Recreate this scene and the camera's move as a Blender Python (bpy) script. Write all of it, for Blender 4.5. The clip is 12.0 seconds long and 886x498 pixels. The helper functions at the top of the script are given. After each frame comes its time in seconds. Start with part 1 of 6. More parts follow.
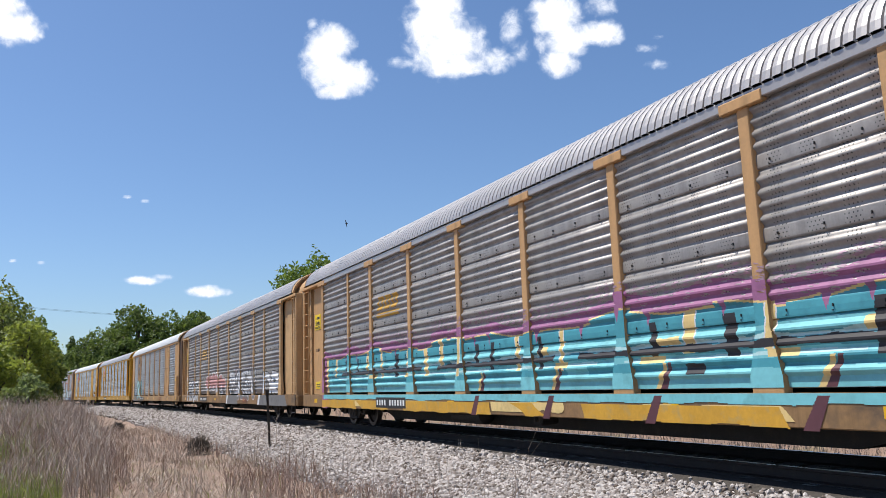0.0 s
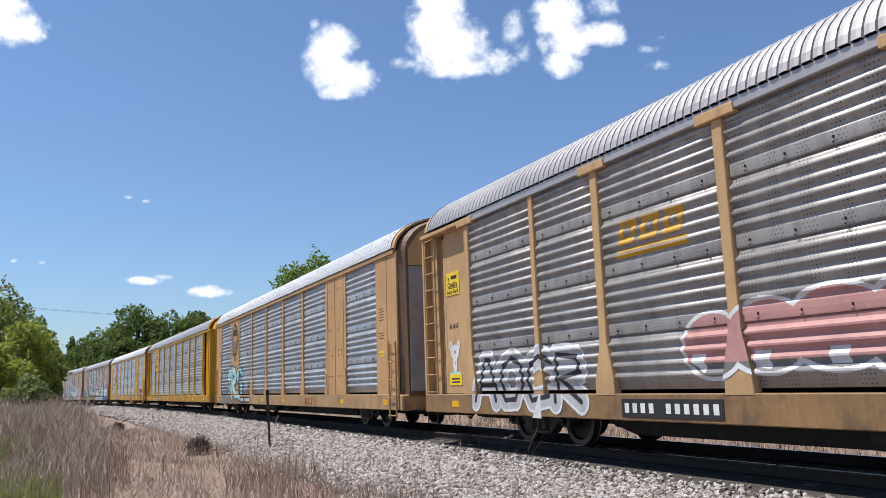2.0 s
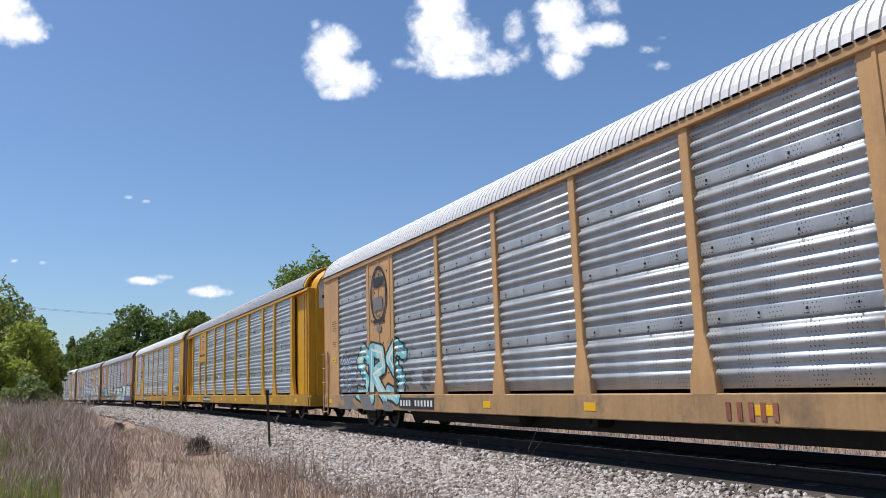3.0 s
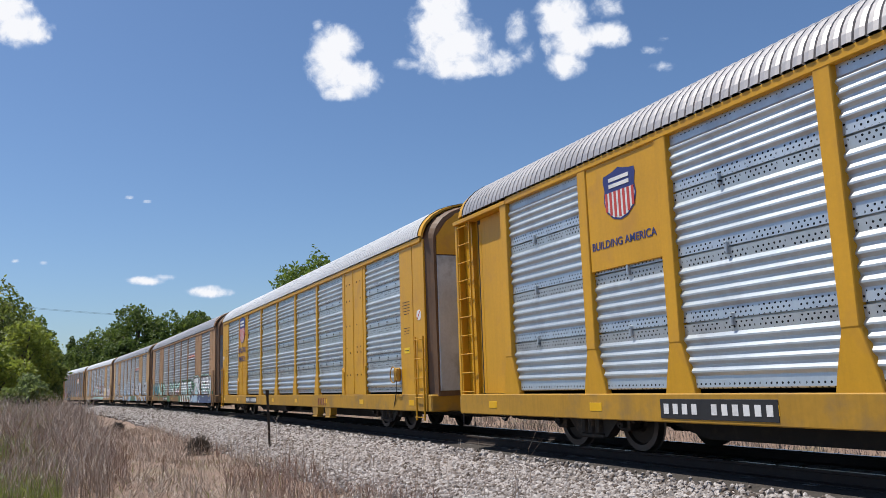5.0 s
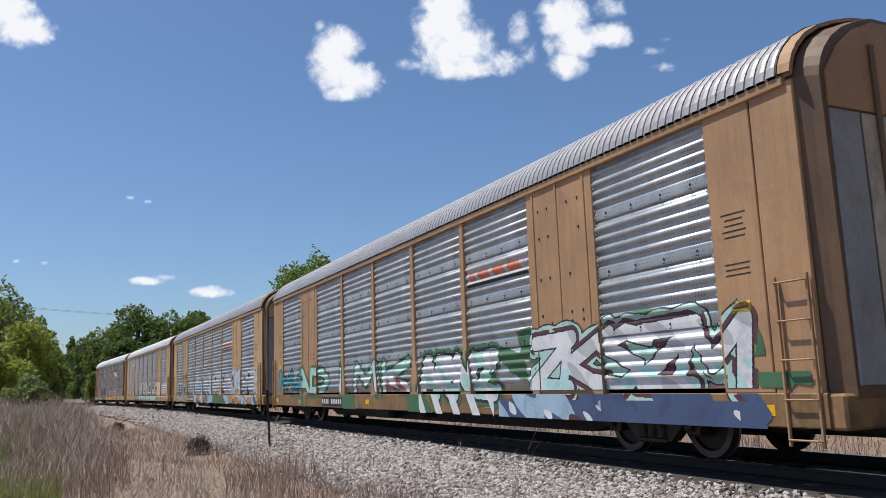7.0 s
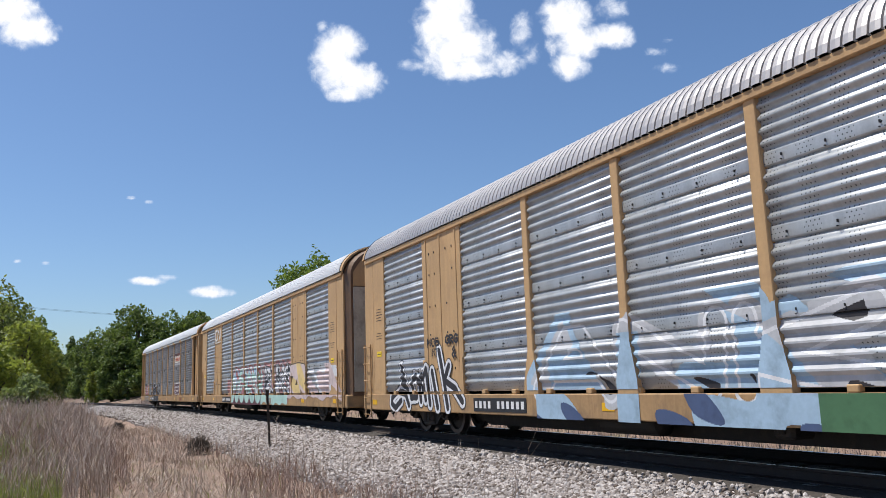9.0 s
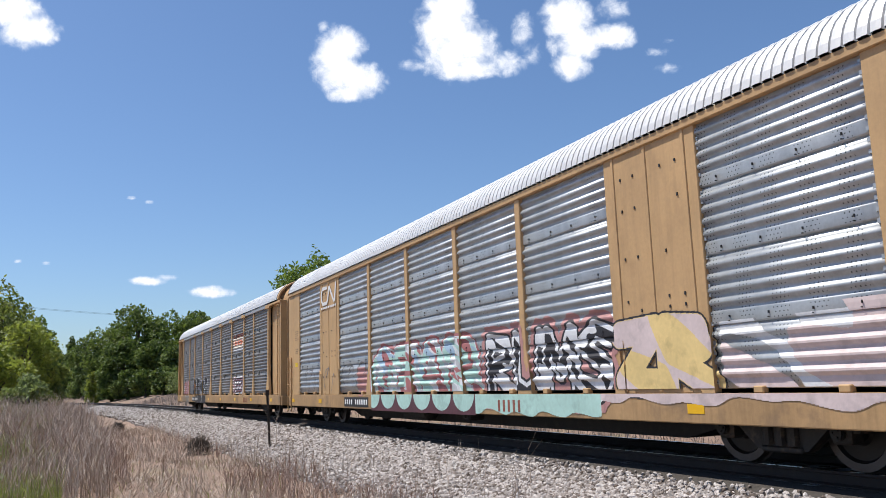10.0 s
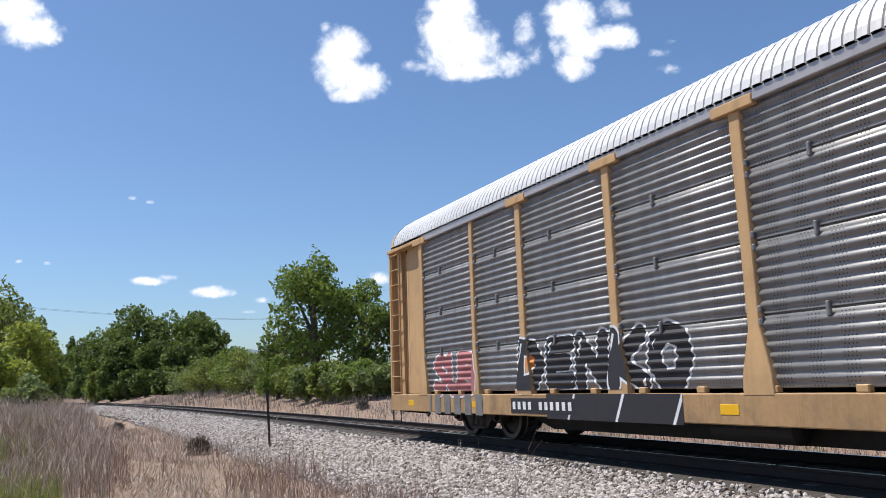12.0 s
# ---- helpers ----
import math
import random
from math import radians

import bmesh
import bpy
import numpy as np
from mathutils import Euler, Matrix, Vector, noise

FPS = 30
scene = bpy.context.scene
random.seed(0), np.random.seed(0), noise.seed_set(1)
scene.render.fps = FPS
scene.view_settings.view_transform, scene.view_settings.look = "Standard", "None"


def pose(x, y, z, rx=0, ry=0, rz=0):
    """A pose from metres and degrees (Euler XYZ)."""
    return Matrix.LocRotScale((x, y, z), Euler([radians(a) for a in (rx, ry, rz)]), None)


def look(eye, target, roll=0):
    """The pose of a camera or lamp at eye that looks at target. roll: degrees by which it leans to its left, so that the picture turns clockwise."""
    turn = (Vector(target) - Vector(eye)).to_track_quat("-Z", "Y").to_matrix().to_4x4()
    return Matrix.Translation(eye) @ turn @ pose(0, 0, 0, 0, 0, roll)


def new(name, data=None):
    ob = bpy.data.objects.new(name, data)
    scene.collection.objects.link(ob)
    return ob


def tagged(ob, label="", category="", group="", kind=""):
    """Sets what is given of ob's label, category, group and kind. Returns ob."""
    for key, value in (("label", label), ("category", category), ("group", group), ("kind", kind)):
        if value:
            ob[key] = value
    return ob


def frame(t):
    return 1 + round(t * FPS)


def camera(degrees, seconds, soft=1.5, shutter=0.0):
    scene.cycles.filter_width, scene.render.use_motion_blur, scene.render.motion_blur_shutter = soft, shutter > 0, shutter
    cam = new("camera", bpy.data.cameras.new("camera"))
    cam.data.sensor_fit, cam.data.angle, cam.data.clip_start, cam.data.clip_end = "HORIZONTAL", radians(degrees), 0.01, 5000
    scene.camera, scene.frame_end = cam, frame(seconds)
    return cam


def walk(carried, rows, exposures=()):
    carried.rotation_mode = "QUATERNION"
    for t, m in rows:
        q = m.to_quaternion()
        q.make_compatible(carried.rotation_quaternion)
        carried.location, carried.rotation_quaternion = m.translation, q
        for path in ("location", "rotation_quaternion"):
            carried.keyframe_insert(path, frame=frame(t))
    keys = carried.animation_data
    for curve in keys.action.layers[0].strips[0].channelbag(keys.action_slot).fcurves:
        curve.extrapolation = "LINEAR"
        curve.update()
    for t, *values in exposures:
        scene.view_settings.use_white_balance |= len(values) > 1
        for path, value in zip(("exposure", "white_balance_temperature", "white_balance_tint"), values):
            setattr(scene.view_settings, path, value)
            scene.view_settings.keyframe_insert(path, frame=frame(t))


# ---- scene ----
EYE_H = 1.334
YAW, PITCH, ROLL = radians(25.59), radians(9.10), -2.78
cam = camera(58.02, 12.0, soft=0.75)
AIM = (math.sin(YAW) * math.cos(PITCH), math.cos(YAW) * math.cos(PITCH), EYE_H + math.sin(PITCH))
STAND = look((0, 0, EYE_H), AIM, ROLL)
walk(cam, [(0.0, STAND), (12.0, STAND)], exposures=[(0.0, 0.3), (2.2, 0.28), (3.2, 0.16), (5.0, 0.05), (7.2, 0.02), (9.0, 0.18), (12.0, 0.3)])

# world and sun: high sun from behind the camera's side of the train, a little up the line
SUN_EL, SUN_AZ = radians(66), radians(-50)
world = bpy.data.worlds.new("sky")
scene.world = world
world.use_nodes = True
wn, wl = world.node_tree.nodes, world.node_tree.links
sky = wn.new("ShaderNodeTexSky")
sky.sky_type = "NISHITA"
sky.sun_disc = False
sky.sun_elevation, sky.sun_rotation = SUN_EL, SUN_AZ
sky.air_density, sky.dust_density, sky.ozone_density = 1.0, 0.8, 4.5
tint = wn.new("ShaderNodeMix")
tint.data_type, tint.blend_type = "RGBA", "MULTIPLY"
tint.inputs[0].default_value, tint.inputs[7].default_value = 1.0, (0.90, 1.0, 1.11, 1)
wl.new(sky.outputs[0], tint.inputs[6])
wl.new(tint.outputs[2], wn["Background"].inputs[0])
wn["Background"].inputs[1].default_value = 0.098
sun = new("sun", bpy.data.lights.new("sun", "SUN"))
sun.data.energy, sun.data.angle, sun.data.color = 4.8, radians(0.53), (1.0, 0.95, 0.87)
sun.matrix_world = look((0, 0, 0), (-math.sin(SUN_AZ) * math.cos(SUN_EL), -math.cos(SUN_AZ) * math.cos(SUN_EL), -math.sin(SUN_EL)))


# ---- materials ----
def mat(name, col, rough=0.7, metal=0.0, var=0.25, scale=1.5, fine=25.0, bump=0.15, col2=None, streak=0.0, dots=None, random_piece=0.0, island=0.0, leaf=0.0):
    """A procedural surface: base colour, broad and fine variation, wear colour col2, streaks down the wall, small round holes."""
    m = bpy.data.materials.new(name)
    m.use_nodes = True
    n, l = m.node_tree.nodes, m.node_tree.links
    b = n["Principled BSDF"]
    b.inputs["Metallic"].default_value = metal
    tc = n.new("ShaderNodeTexCoord")
    co = tc.outputs["Object"]

    def noise_at(sc, stretch=None, detail=4.0):
        t = n.new("ShaderNodeTexNoise")
        t.inputs["Scale"].default_value, t.inputs["Detail"].default_value, t.inputs["Roughness"].default_value = sc, detail, 0.6
        src = co
        if stretch:
            mp = n.new("ShaderNodeMapping")
            mp.inputs["Scale"].default_value = stretch
            l.new(co, mp.inputs[0])
            src = mp.outputs[0]
        l.new(src, t.inputs["Vector"])
        return t.outputs[0]

    def ramp(src, lo, hi):
        r = n.new("ShaderNodeMapRange")
        r.inputs[1].default_value, r.inputs[2].default_value = lo, hi
        l.new(src, r.inputs[0])
        return r.outputs[0]

    def mix(fac, a, c, kind="MIX"):
        x = n.new("ShaderNodeMix")
        x.data_type, x.blend_type = "RGBA", kind
        for i, v in ((0, fac), (6, a), (7, c)):
            if hasattr(v, "links"):
                l.new(v, x.inputs[i])
            else:
                x.inputs[i].default_value = v if i == 0 else (*v, 1)
        return x.outputs[2]

    dark = tuple(c * (1 - var) for c in col)
    light = tuple(min(1.0, c * (1 + var)) for c in col)
    broad, grain = noise_at(scale), noise_at(fine, detail=6.0)
    out = mix(ramp(broad, 0.3, 0.7), dark, light)
    out = mix(0.35, out, mix(ramp(grain, 0.3, 0.7), dark, light))
    if col2:
        out = mix(ramp(noise_at(scale * 2.3, detail=8.0), 0.52, 0.72), out, col2)
    if streak:
        s = ramp(noise_at(3.0, (1, 3.5, 0.25), 6.0), 0.45, 0.8)
        k = n.new("ShaderNodeMath")
        k.operation = "MULTIPLY"
        k.inputs[1].default_value = streak
        l.new(s, k.inputs[0])
        out = mix(k.outputs[0], out, tuple(c * 0.35 for c in col))
    for amount, node, sock in ((random_piece, "ShaderNodeObjectInfo", "Random"), (island, "ShaderNodeNewGeometry", "Random Per Island")):
        if amount:
            g = n.new(node).outputs[sock]
            out = mix(ramp(g, 0, 1), mix(amount, out, (0, 0, 0)), mix(amount * 0.6, out, (1, 1, 1) if not leaf else (0.5, 0.6, 0.1)))
    if dots:
        py, pz, rad, bands = dots
        sep = n.new("ShaderNodeSeparateXYZ")
        l.new(co, sep.inputs[0])

        def math_node(op, a, c):
            q = n.new("ShaderNodeMath")
            q.operation = op
            for i, v in enumerate((a, c)):
                if hasattr(v, "links"):
                    l.new(v, q.inputs[i])
                elif v is not None:
                    q.inputs[i].default_value = v
            return q.outputs[0]

        def cell(src, p):
            return math_node("MULTIPLY", math_node("SUBTRACT", math_node("FRACT", math_node("DIVIDE", src, p), None), 0.5), p)
        row = math_node("FLOOR", math_node("DIVIDE", sep.outputs[2], pz), None)
        ysh = math_node("ADD", sep.outputs[1], math_node("MULTIPLY", row, py * 0.5))
        dy, dz = cell(ysh, py), cell(sep.outputs[2], pz)
        dist = math_node("SQRT", math_node("ADD", math_node("MULTIPLY", dy, dy), math_node("MULTIPLY", dz, dz)), None)
        hole = math_node("LESS_THAN", dist, rad)
        if bands:
            part_z = math_node("FRACT", math_node("DIVIDE", math_node("SUBTRACT", sep.outputs[2], 0.875), 0.935), None)
            zone = 0.0
            for lo, hi in bands:
                inside = math_node("MULTIPLY", math_node("GREATER_THAN", part_z, lo), math_node("LESS_THAN", part_z, hi))
                zone = math_node("ADD", inside, zone)
            group = math_node("LESS_THAN", math_node("FRACT", math_node("DIVIDE", sep.outputs[1], py * 7), None), 0.86)
            zone = math_node("MULTIPLY", zone, group)
        else:
            zone = math_node("LESS_THAN", math_node("FRACT", math_node("DIVIDE", sep.outputs[1], py * 9), None), 0.45)
        out = mix(math_node("MULTIPLY", hole, zone), out, (0.01, 0.011, 0.012))
    l.new(out, b.inputs["Base Color"])
    rr = n.new("ShaderNodeMapRange")
    rr.inputs[3].default_value, rr.inputs[4].default_value = max(0.05, rough - 0.12), min(1.0, rough + 0.12)
    l.new(broad, rr.inputs[0])
    l.new(rr.outputs[0], b.inputs["Roughness"])
    if bump:
        bp = n.new("ShaderNodeBump")
        bp.inputs["Strength"].default_value, bp.inputs["Distance"].default_value = bump, 0.02
        l.new(grain, bp.inputs["Height"])
        l.new(bp.outputs[0], b.inputs["Normal"])
    if leaf:
        tr = n.new("ShaderNodeBsdfTranslucent")
        l.new(out, tr.inputs[0])
        ms = n.new("ShaderNodeMixShader")
        ms.inputs[0].default_value = leaf
        l.new(b.outputs[0], ms.inputs[1])
        l.new(tr.outputs[0], ms.inputs[2])
        l.new(ms.outputs[0], n["Material Output"].inputs[0])
    return m


TAN = mat("tan_paint", (0.50, 0.29, 0.125), 0.62, 0, 0.16, 0.7, 18, 0.05, (0.36, 0.22, 0.10), 0.30)
TAN_PALE = mat("faded_tan_paint", (0.50, 0.315, 0.15), 0.65, 0, 0.15, 0.7, 18, 0.05, (0.40, 0.25, 0.12), 0.25)
TAN_BROWN = mat("brown_tan_paint", (0.40, 0.235, 0.12), 0.65, 0, 0.2, 0.7, 18, 0.05, (0.30, 0.18, 0.10), 0.35)
YELLOW = mat("yellow_paint", (0.60, 0.31, 0.012), 0.45, 0, 0.12, 0.6, 18, 0.04, (0.50, 0.25, 0.03), 0.15)
STEEL_DARK = mat("weathered_steel", (0.345, 0.322, 0.305), 0.52, 0.40, 0.22, 0.8, 22, 0.08, (0.19, 0.175, 0.165), 0.35, (0.055, 0.05, 0.0082, None))
STEEL = mat("galvanised_steel", (0.47, 0.485, 0.49), 0.47, 0.55, 0.18, 0.8, 22, 0.06, (0.32, 0.33, 0.345), 0.22, (0.06, 0.055, 0.0085, None))
STEEL_PUNCHED = mat("punched_galvanised_steel", (0.54, 0.59, 0.62), 0.42, 0.68, 0.12, 0.8, 22, 0.05, (0.41, 0.43, 0.46), 0.12, (0.085, 0.06, 0.0155, ((0.15, 0.285), (0.82, 0.965))))
STEEL_SEAMED = mat("punched_hinged_steel", (0.54, 0.59, 0.62), 0.42, 0.68, 0.12, 0.8, 22, 0.05, (0.41, 0.43, 0.46), 0.12, (0.085, 0.06, 0.0155, ((0.085, 0.225), (0.905, 1.0), (0.0, 0.03))))
STEEL_GREY = mat("dull_grey_steel", (0.25, 0.243, 0.238), 0.48, 0.45, 0.16, 0.8, 22, 0.06, (0.2, 0.195, 0.19), 0.25, (0.05, 0.045, 0.0085, None))
ROOF = mat("galvanised_roof", (0.42, 0.405, 0.405), 0.45, 0.35, 0.10, 0.5, 20, 0.04, (0.38, 0.365, 0.36), 0.15)
ROOF_WHITE = mat("white_galvanised_roof", (0.62, 0.625, 0.63), 0.45, 0.1, 0.06, 0.5, 20, 0.03, (0.57, 0.56, 0.55), 0.1)
SILL_TAN = mat("dirty_tan_sill", (0.25, 0.145, 0.062), 0.7, 0, 0.35, 0.8, 15, 0.08, (0.085, 0.06, 0.043), 0.5)
SILL_PALE = mat("worn_tan_sill", (0.38, 0.235, 0.11), 0.7, 0, 0.25, 0.8, 15, 0.08, (0.20, 0.13, 0.075), 0.4)
SILL_YELLOW = mat("dirty_yellow_sill", (0.42, 0.225, 0.018), 0.6, 0, 0.2, 0.8, 15, 0.06, (0.26, 0.16, 0.05), 0.3)
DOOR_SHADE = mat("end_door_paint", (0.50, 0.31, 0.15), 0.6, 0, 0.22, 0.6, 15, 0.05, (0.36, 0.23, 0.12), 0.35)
DOOR_BROWN = mat("dark_brown_end_paint", (0.15, 0.085, 0.046), 0.6, 0, 0.25, 0.8, 15, 0.05, (0.10, 0.065, 0.045), 0.4)
STEEL_END = mat("bare_steel_door", (0.50, 0.54, 0.58), 0.5, 0.1, 0.2, 0.8, 18, 0.05, (0.24, 0.24, 0.24), 0.3)
DOOR_PUTTY = mat("putty_grey_paint", (0.42, 0.385, 0.32), 0.6, 0, 0.25, 1.0, 15, 0.05, (0.20, 0.185, 0.165), 0.5)
DOOR_GREY = mat("grey_patch_paint", (0.25, 0.26, 0.28), 0.6, 0, 0.3, 1.2, 15, 0.05, (0.24, 0.22, 0.19), 0.5)
DOOR_WHITE = mat("off_white_paint", (0.72, 0.67, 0.58), 0.6, 0, 0.12, 1.2, 15, 0.05, (0.47, 0.42, 0.36), 0.3)
GRIME = mat("black_grime", (0.016, 0.014, 0.013), 0.75, 0, 0.4, 3, 30, 0.2, (0.032, 0.025, 0.02))
IRON = mat("dark_iron", (0.028, 0.024, 0.021), 0.6, 0.3, 0.3, 3, 30, 0.15, (0.10, 0.07, 0.05))
WHEEL = mat("worn_wheel_steel", (0.022, 0.019, 0.017), 0.5, 0.5, 0.25, 4, 30, 0.1)
TREAD = mat("worn_tread_steel", (0.09, 0.08, 0.075), 0.45, 0.7, 0.2, 4, 30, 0.05)
RUST = mat("rusty_rail", (0.032, 0.022, 0.018), 0.75, 0.2, 0.3, 3, 40, 0.2, (0.05, 0.032, 0.024))
SHINE = mat("polished_rail_head", (0.5, 0.49, 0.48), 0.28, 0.9, 0.1, 3, 30, 0.02)
TIE = mat("creosoted_timber", (0.035, 0.028, 0.024), 0.9, 0, 0.3, 3, 30, 0.5, (0.09, 0.075, 0.065), 0, None, 0.25)
REFLECT = mat("yellow_reflector", (0.75, 0.42, 0.01), 0.35, 0, 0.06, 3, 20, 0.0)
SIGN_YELLOW = mat("yellow_sign_paint", (0.80, 0.56, 0.02), 0.5, 0, 0.08, 3, 20, 0.02)
BLACK = mat("black_paint", (0.02, 0.02, 0.022), 0.6, 0, 0.3, 2, 20, 0.03)
WHITE = mat("white_paint", (0.72, 0.72, 0.71), 0.6, 0, 0.1, 2, 20, 0.03, (0.5, 0.5, 0.5))
# oily bed, darkened further: the shade under the train is put into this colour
OILY_SHADED = mat("oily_shaded_ballast", (0.05, 0.042, 0.036), 0.9, 0, 0.4, 9, 30, 0.9, (0.085, 0.07, 0.058))
BALLAST = mat("ballast_bed", (0.06, 0.047, 0.038), 0.95, 0, 0.45, 9, 30, 0.9, (0.22, 0.19, 0.165))
STONE = mat("ballast_stone", (0.235, 0.168, 0.128), 0.9, 0, 0.25, 12, 60, 0.25, None, 0, None, 0, 0.62)
EARTH = mat("dry_earth_and_thatch", (0.235, 0.16, 0.12), 0.95, 0, 0.35, 0.5, 14, 0.8, (0.19, 0.16, 0.085))
STRAW = mat("dry_grass", (0.47, 0.335, 0.22), 0.85, 0, 0.25, 2, 20, 0.0, None, 0, None, 0, 0.5)
STRAW_BANK = mat("grey_dry_grass", (0.27, 0.20, 0.135), 0.85, 0, 0.25, 2, 20, 0.0, None, 0, None, 0, 0.5)
STRAW_RED = mat("reddish_dry_weed", (0.34, 0.18, 0.10), 0.85, 0, 0.25, 2, 20, 0.0, None, 0, None, 0, 0.45)
GREEN_GRASS = mat("green_grass", (0.25, 0.29, 0.075), 0.65, 0, 0.25, 2, 20, 0.0, None, 0, None, 0, 0.4, 0.25)
LEAF = mat("leaf_green", (0.145, 0.225, 0.042), 0.55, 0, 0.3, 0.25, 3, 0.0, None, 0, None, 0, 0.4, 0.45)
LEAF_MID = mat("leaf_mid_green", (0.092, 0.150, 0.034), 0.6, 0, 0.3, 0.25, 3, 0.0, None, 0, None, 0, 0.42, 0.4)
LEAF_OLIVE = mat("leaf_olive_green", (0.20, 0.245, 0.055), 0.55, 0, 0.3, 0.25, 3, 0.0, None, 0, None, 0, 0.42, 0.45)
LEAF_LIGHT = mat("leaf_light_green", (0.29, 0.34, 0.055), 0.55, 0, 0.25, 0.3, 3, 0.0, None, 0, None, 0, 0.35, 0.5)
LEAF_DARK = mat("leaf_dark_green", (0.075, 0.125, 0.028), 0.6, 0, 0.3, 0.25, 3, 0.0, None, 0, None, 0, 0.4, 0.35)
LEAF_GREY = mat("leaf_grey_green", (0.20, 0.255, 0.10), 0.6, 0, 0.25, 0.3, 3, 0.0, None, 0, None, 0, 0.4, 0.4)
BARK = mat("bark", (0.10, 0.08, 0.062), 0.9, 0, 0.3, 3, 20, 0.5)
HILL = mat("far_hill_haze", (0.10, 0.14, 0.16), 0.95, 0, 0.15, 0.004, 0.05, 0.0)
RED = mat("red_paint", (0.50, 0.06, 0.05), 0.55, 0, 0.1, 3, 20, 0.02)
BLUE = mat("navy_paint", (0.028, 0.04, 0.17), 0.5, 0, 0.1, 3, 20, 0.02)
ORANGE = mat("orange_paint", (0.62, 0.16, 0.07), 0.6, 0, 0.25, 2, 20, 0.03, (0.5, 0.3, 0.25))
GOLD = mat("gold_paint", (0.55, 0.30, 0.03), 0.6, 0, 0.2, 2, 20, 0.03, (0.4, 0.28, 0.1))
BRICKRED = mat("dull_red_paint", (0.24, 0.075, 0.05), 0.65, 0, 0.25, 2, 20, 0.03, (0.30, 0.14, 0.09))


def spray(name, col):
    return mat(name, col, 0.6, 0.0, 0.16, 1.3, 14, 0.03, tuple(c * 0.7 for c in col))


S_TEAL = spray("spray_teal", (0.055, 0.29, 0.36))
S_AQUA = spray("spray_aqua", (0.17, 0.49, 0.54))
S_MINT = spray("spray_mint", (0.40, 0.60, 0.54))
S_CREAM = spray("spray_cream", (0.70, 0.52, 0.22))
S_MAGENTA = spray("spray_magenta", (0.30, 0.115, 0.235))
S_MAGENTA_DIM = spray("spray_magenta_mist", (0.36, 0.24, 0.31))
S_PALE_AQUA = spray("spray_pale_aqua", (0.45, 0.68, 0.69))
S_WHITE = spray("spray_white", (0.66, 0.67, 0.69))
S_CHROME = spray("spray_silver", (0.45, 0.46, 0.48))
S_BLACK = spray("spray_black", (0.022, 0.02, 0.024))
S_PINK = spray("spray_pink", (0.46, 0.235, 0.22))
S_PALE = spray("spray_pale_pink", (0.60, 0.49, 0.48))
S_ROSE = spray("spray_rose", (0.38, 0.14, 0.14))
S_BLUE = spray("spray_blue", (0.06, 0.09, 0.18))
S_SKY = spray("spray_sky_blue", (0.33, 0.46, 0.58))
S_GREEN = spray("spray_green", (0.06, 0.15, 0.07))
S_MAROON = spray("spray_maroon", (0.10, 0.035, 0.045))
S_GREY = spray("spray_grey", (0.17, 0.165, 0.165))
S_ORANGE = spray("spray_orange", (0.65, 0.25, 0.06))


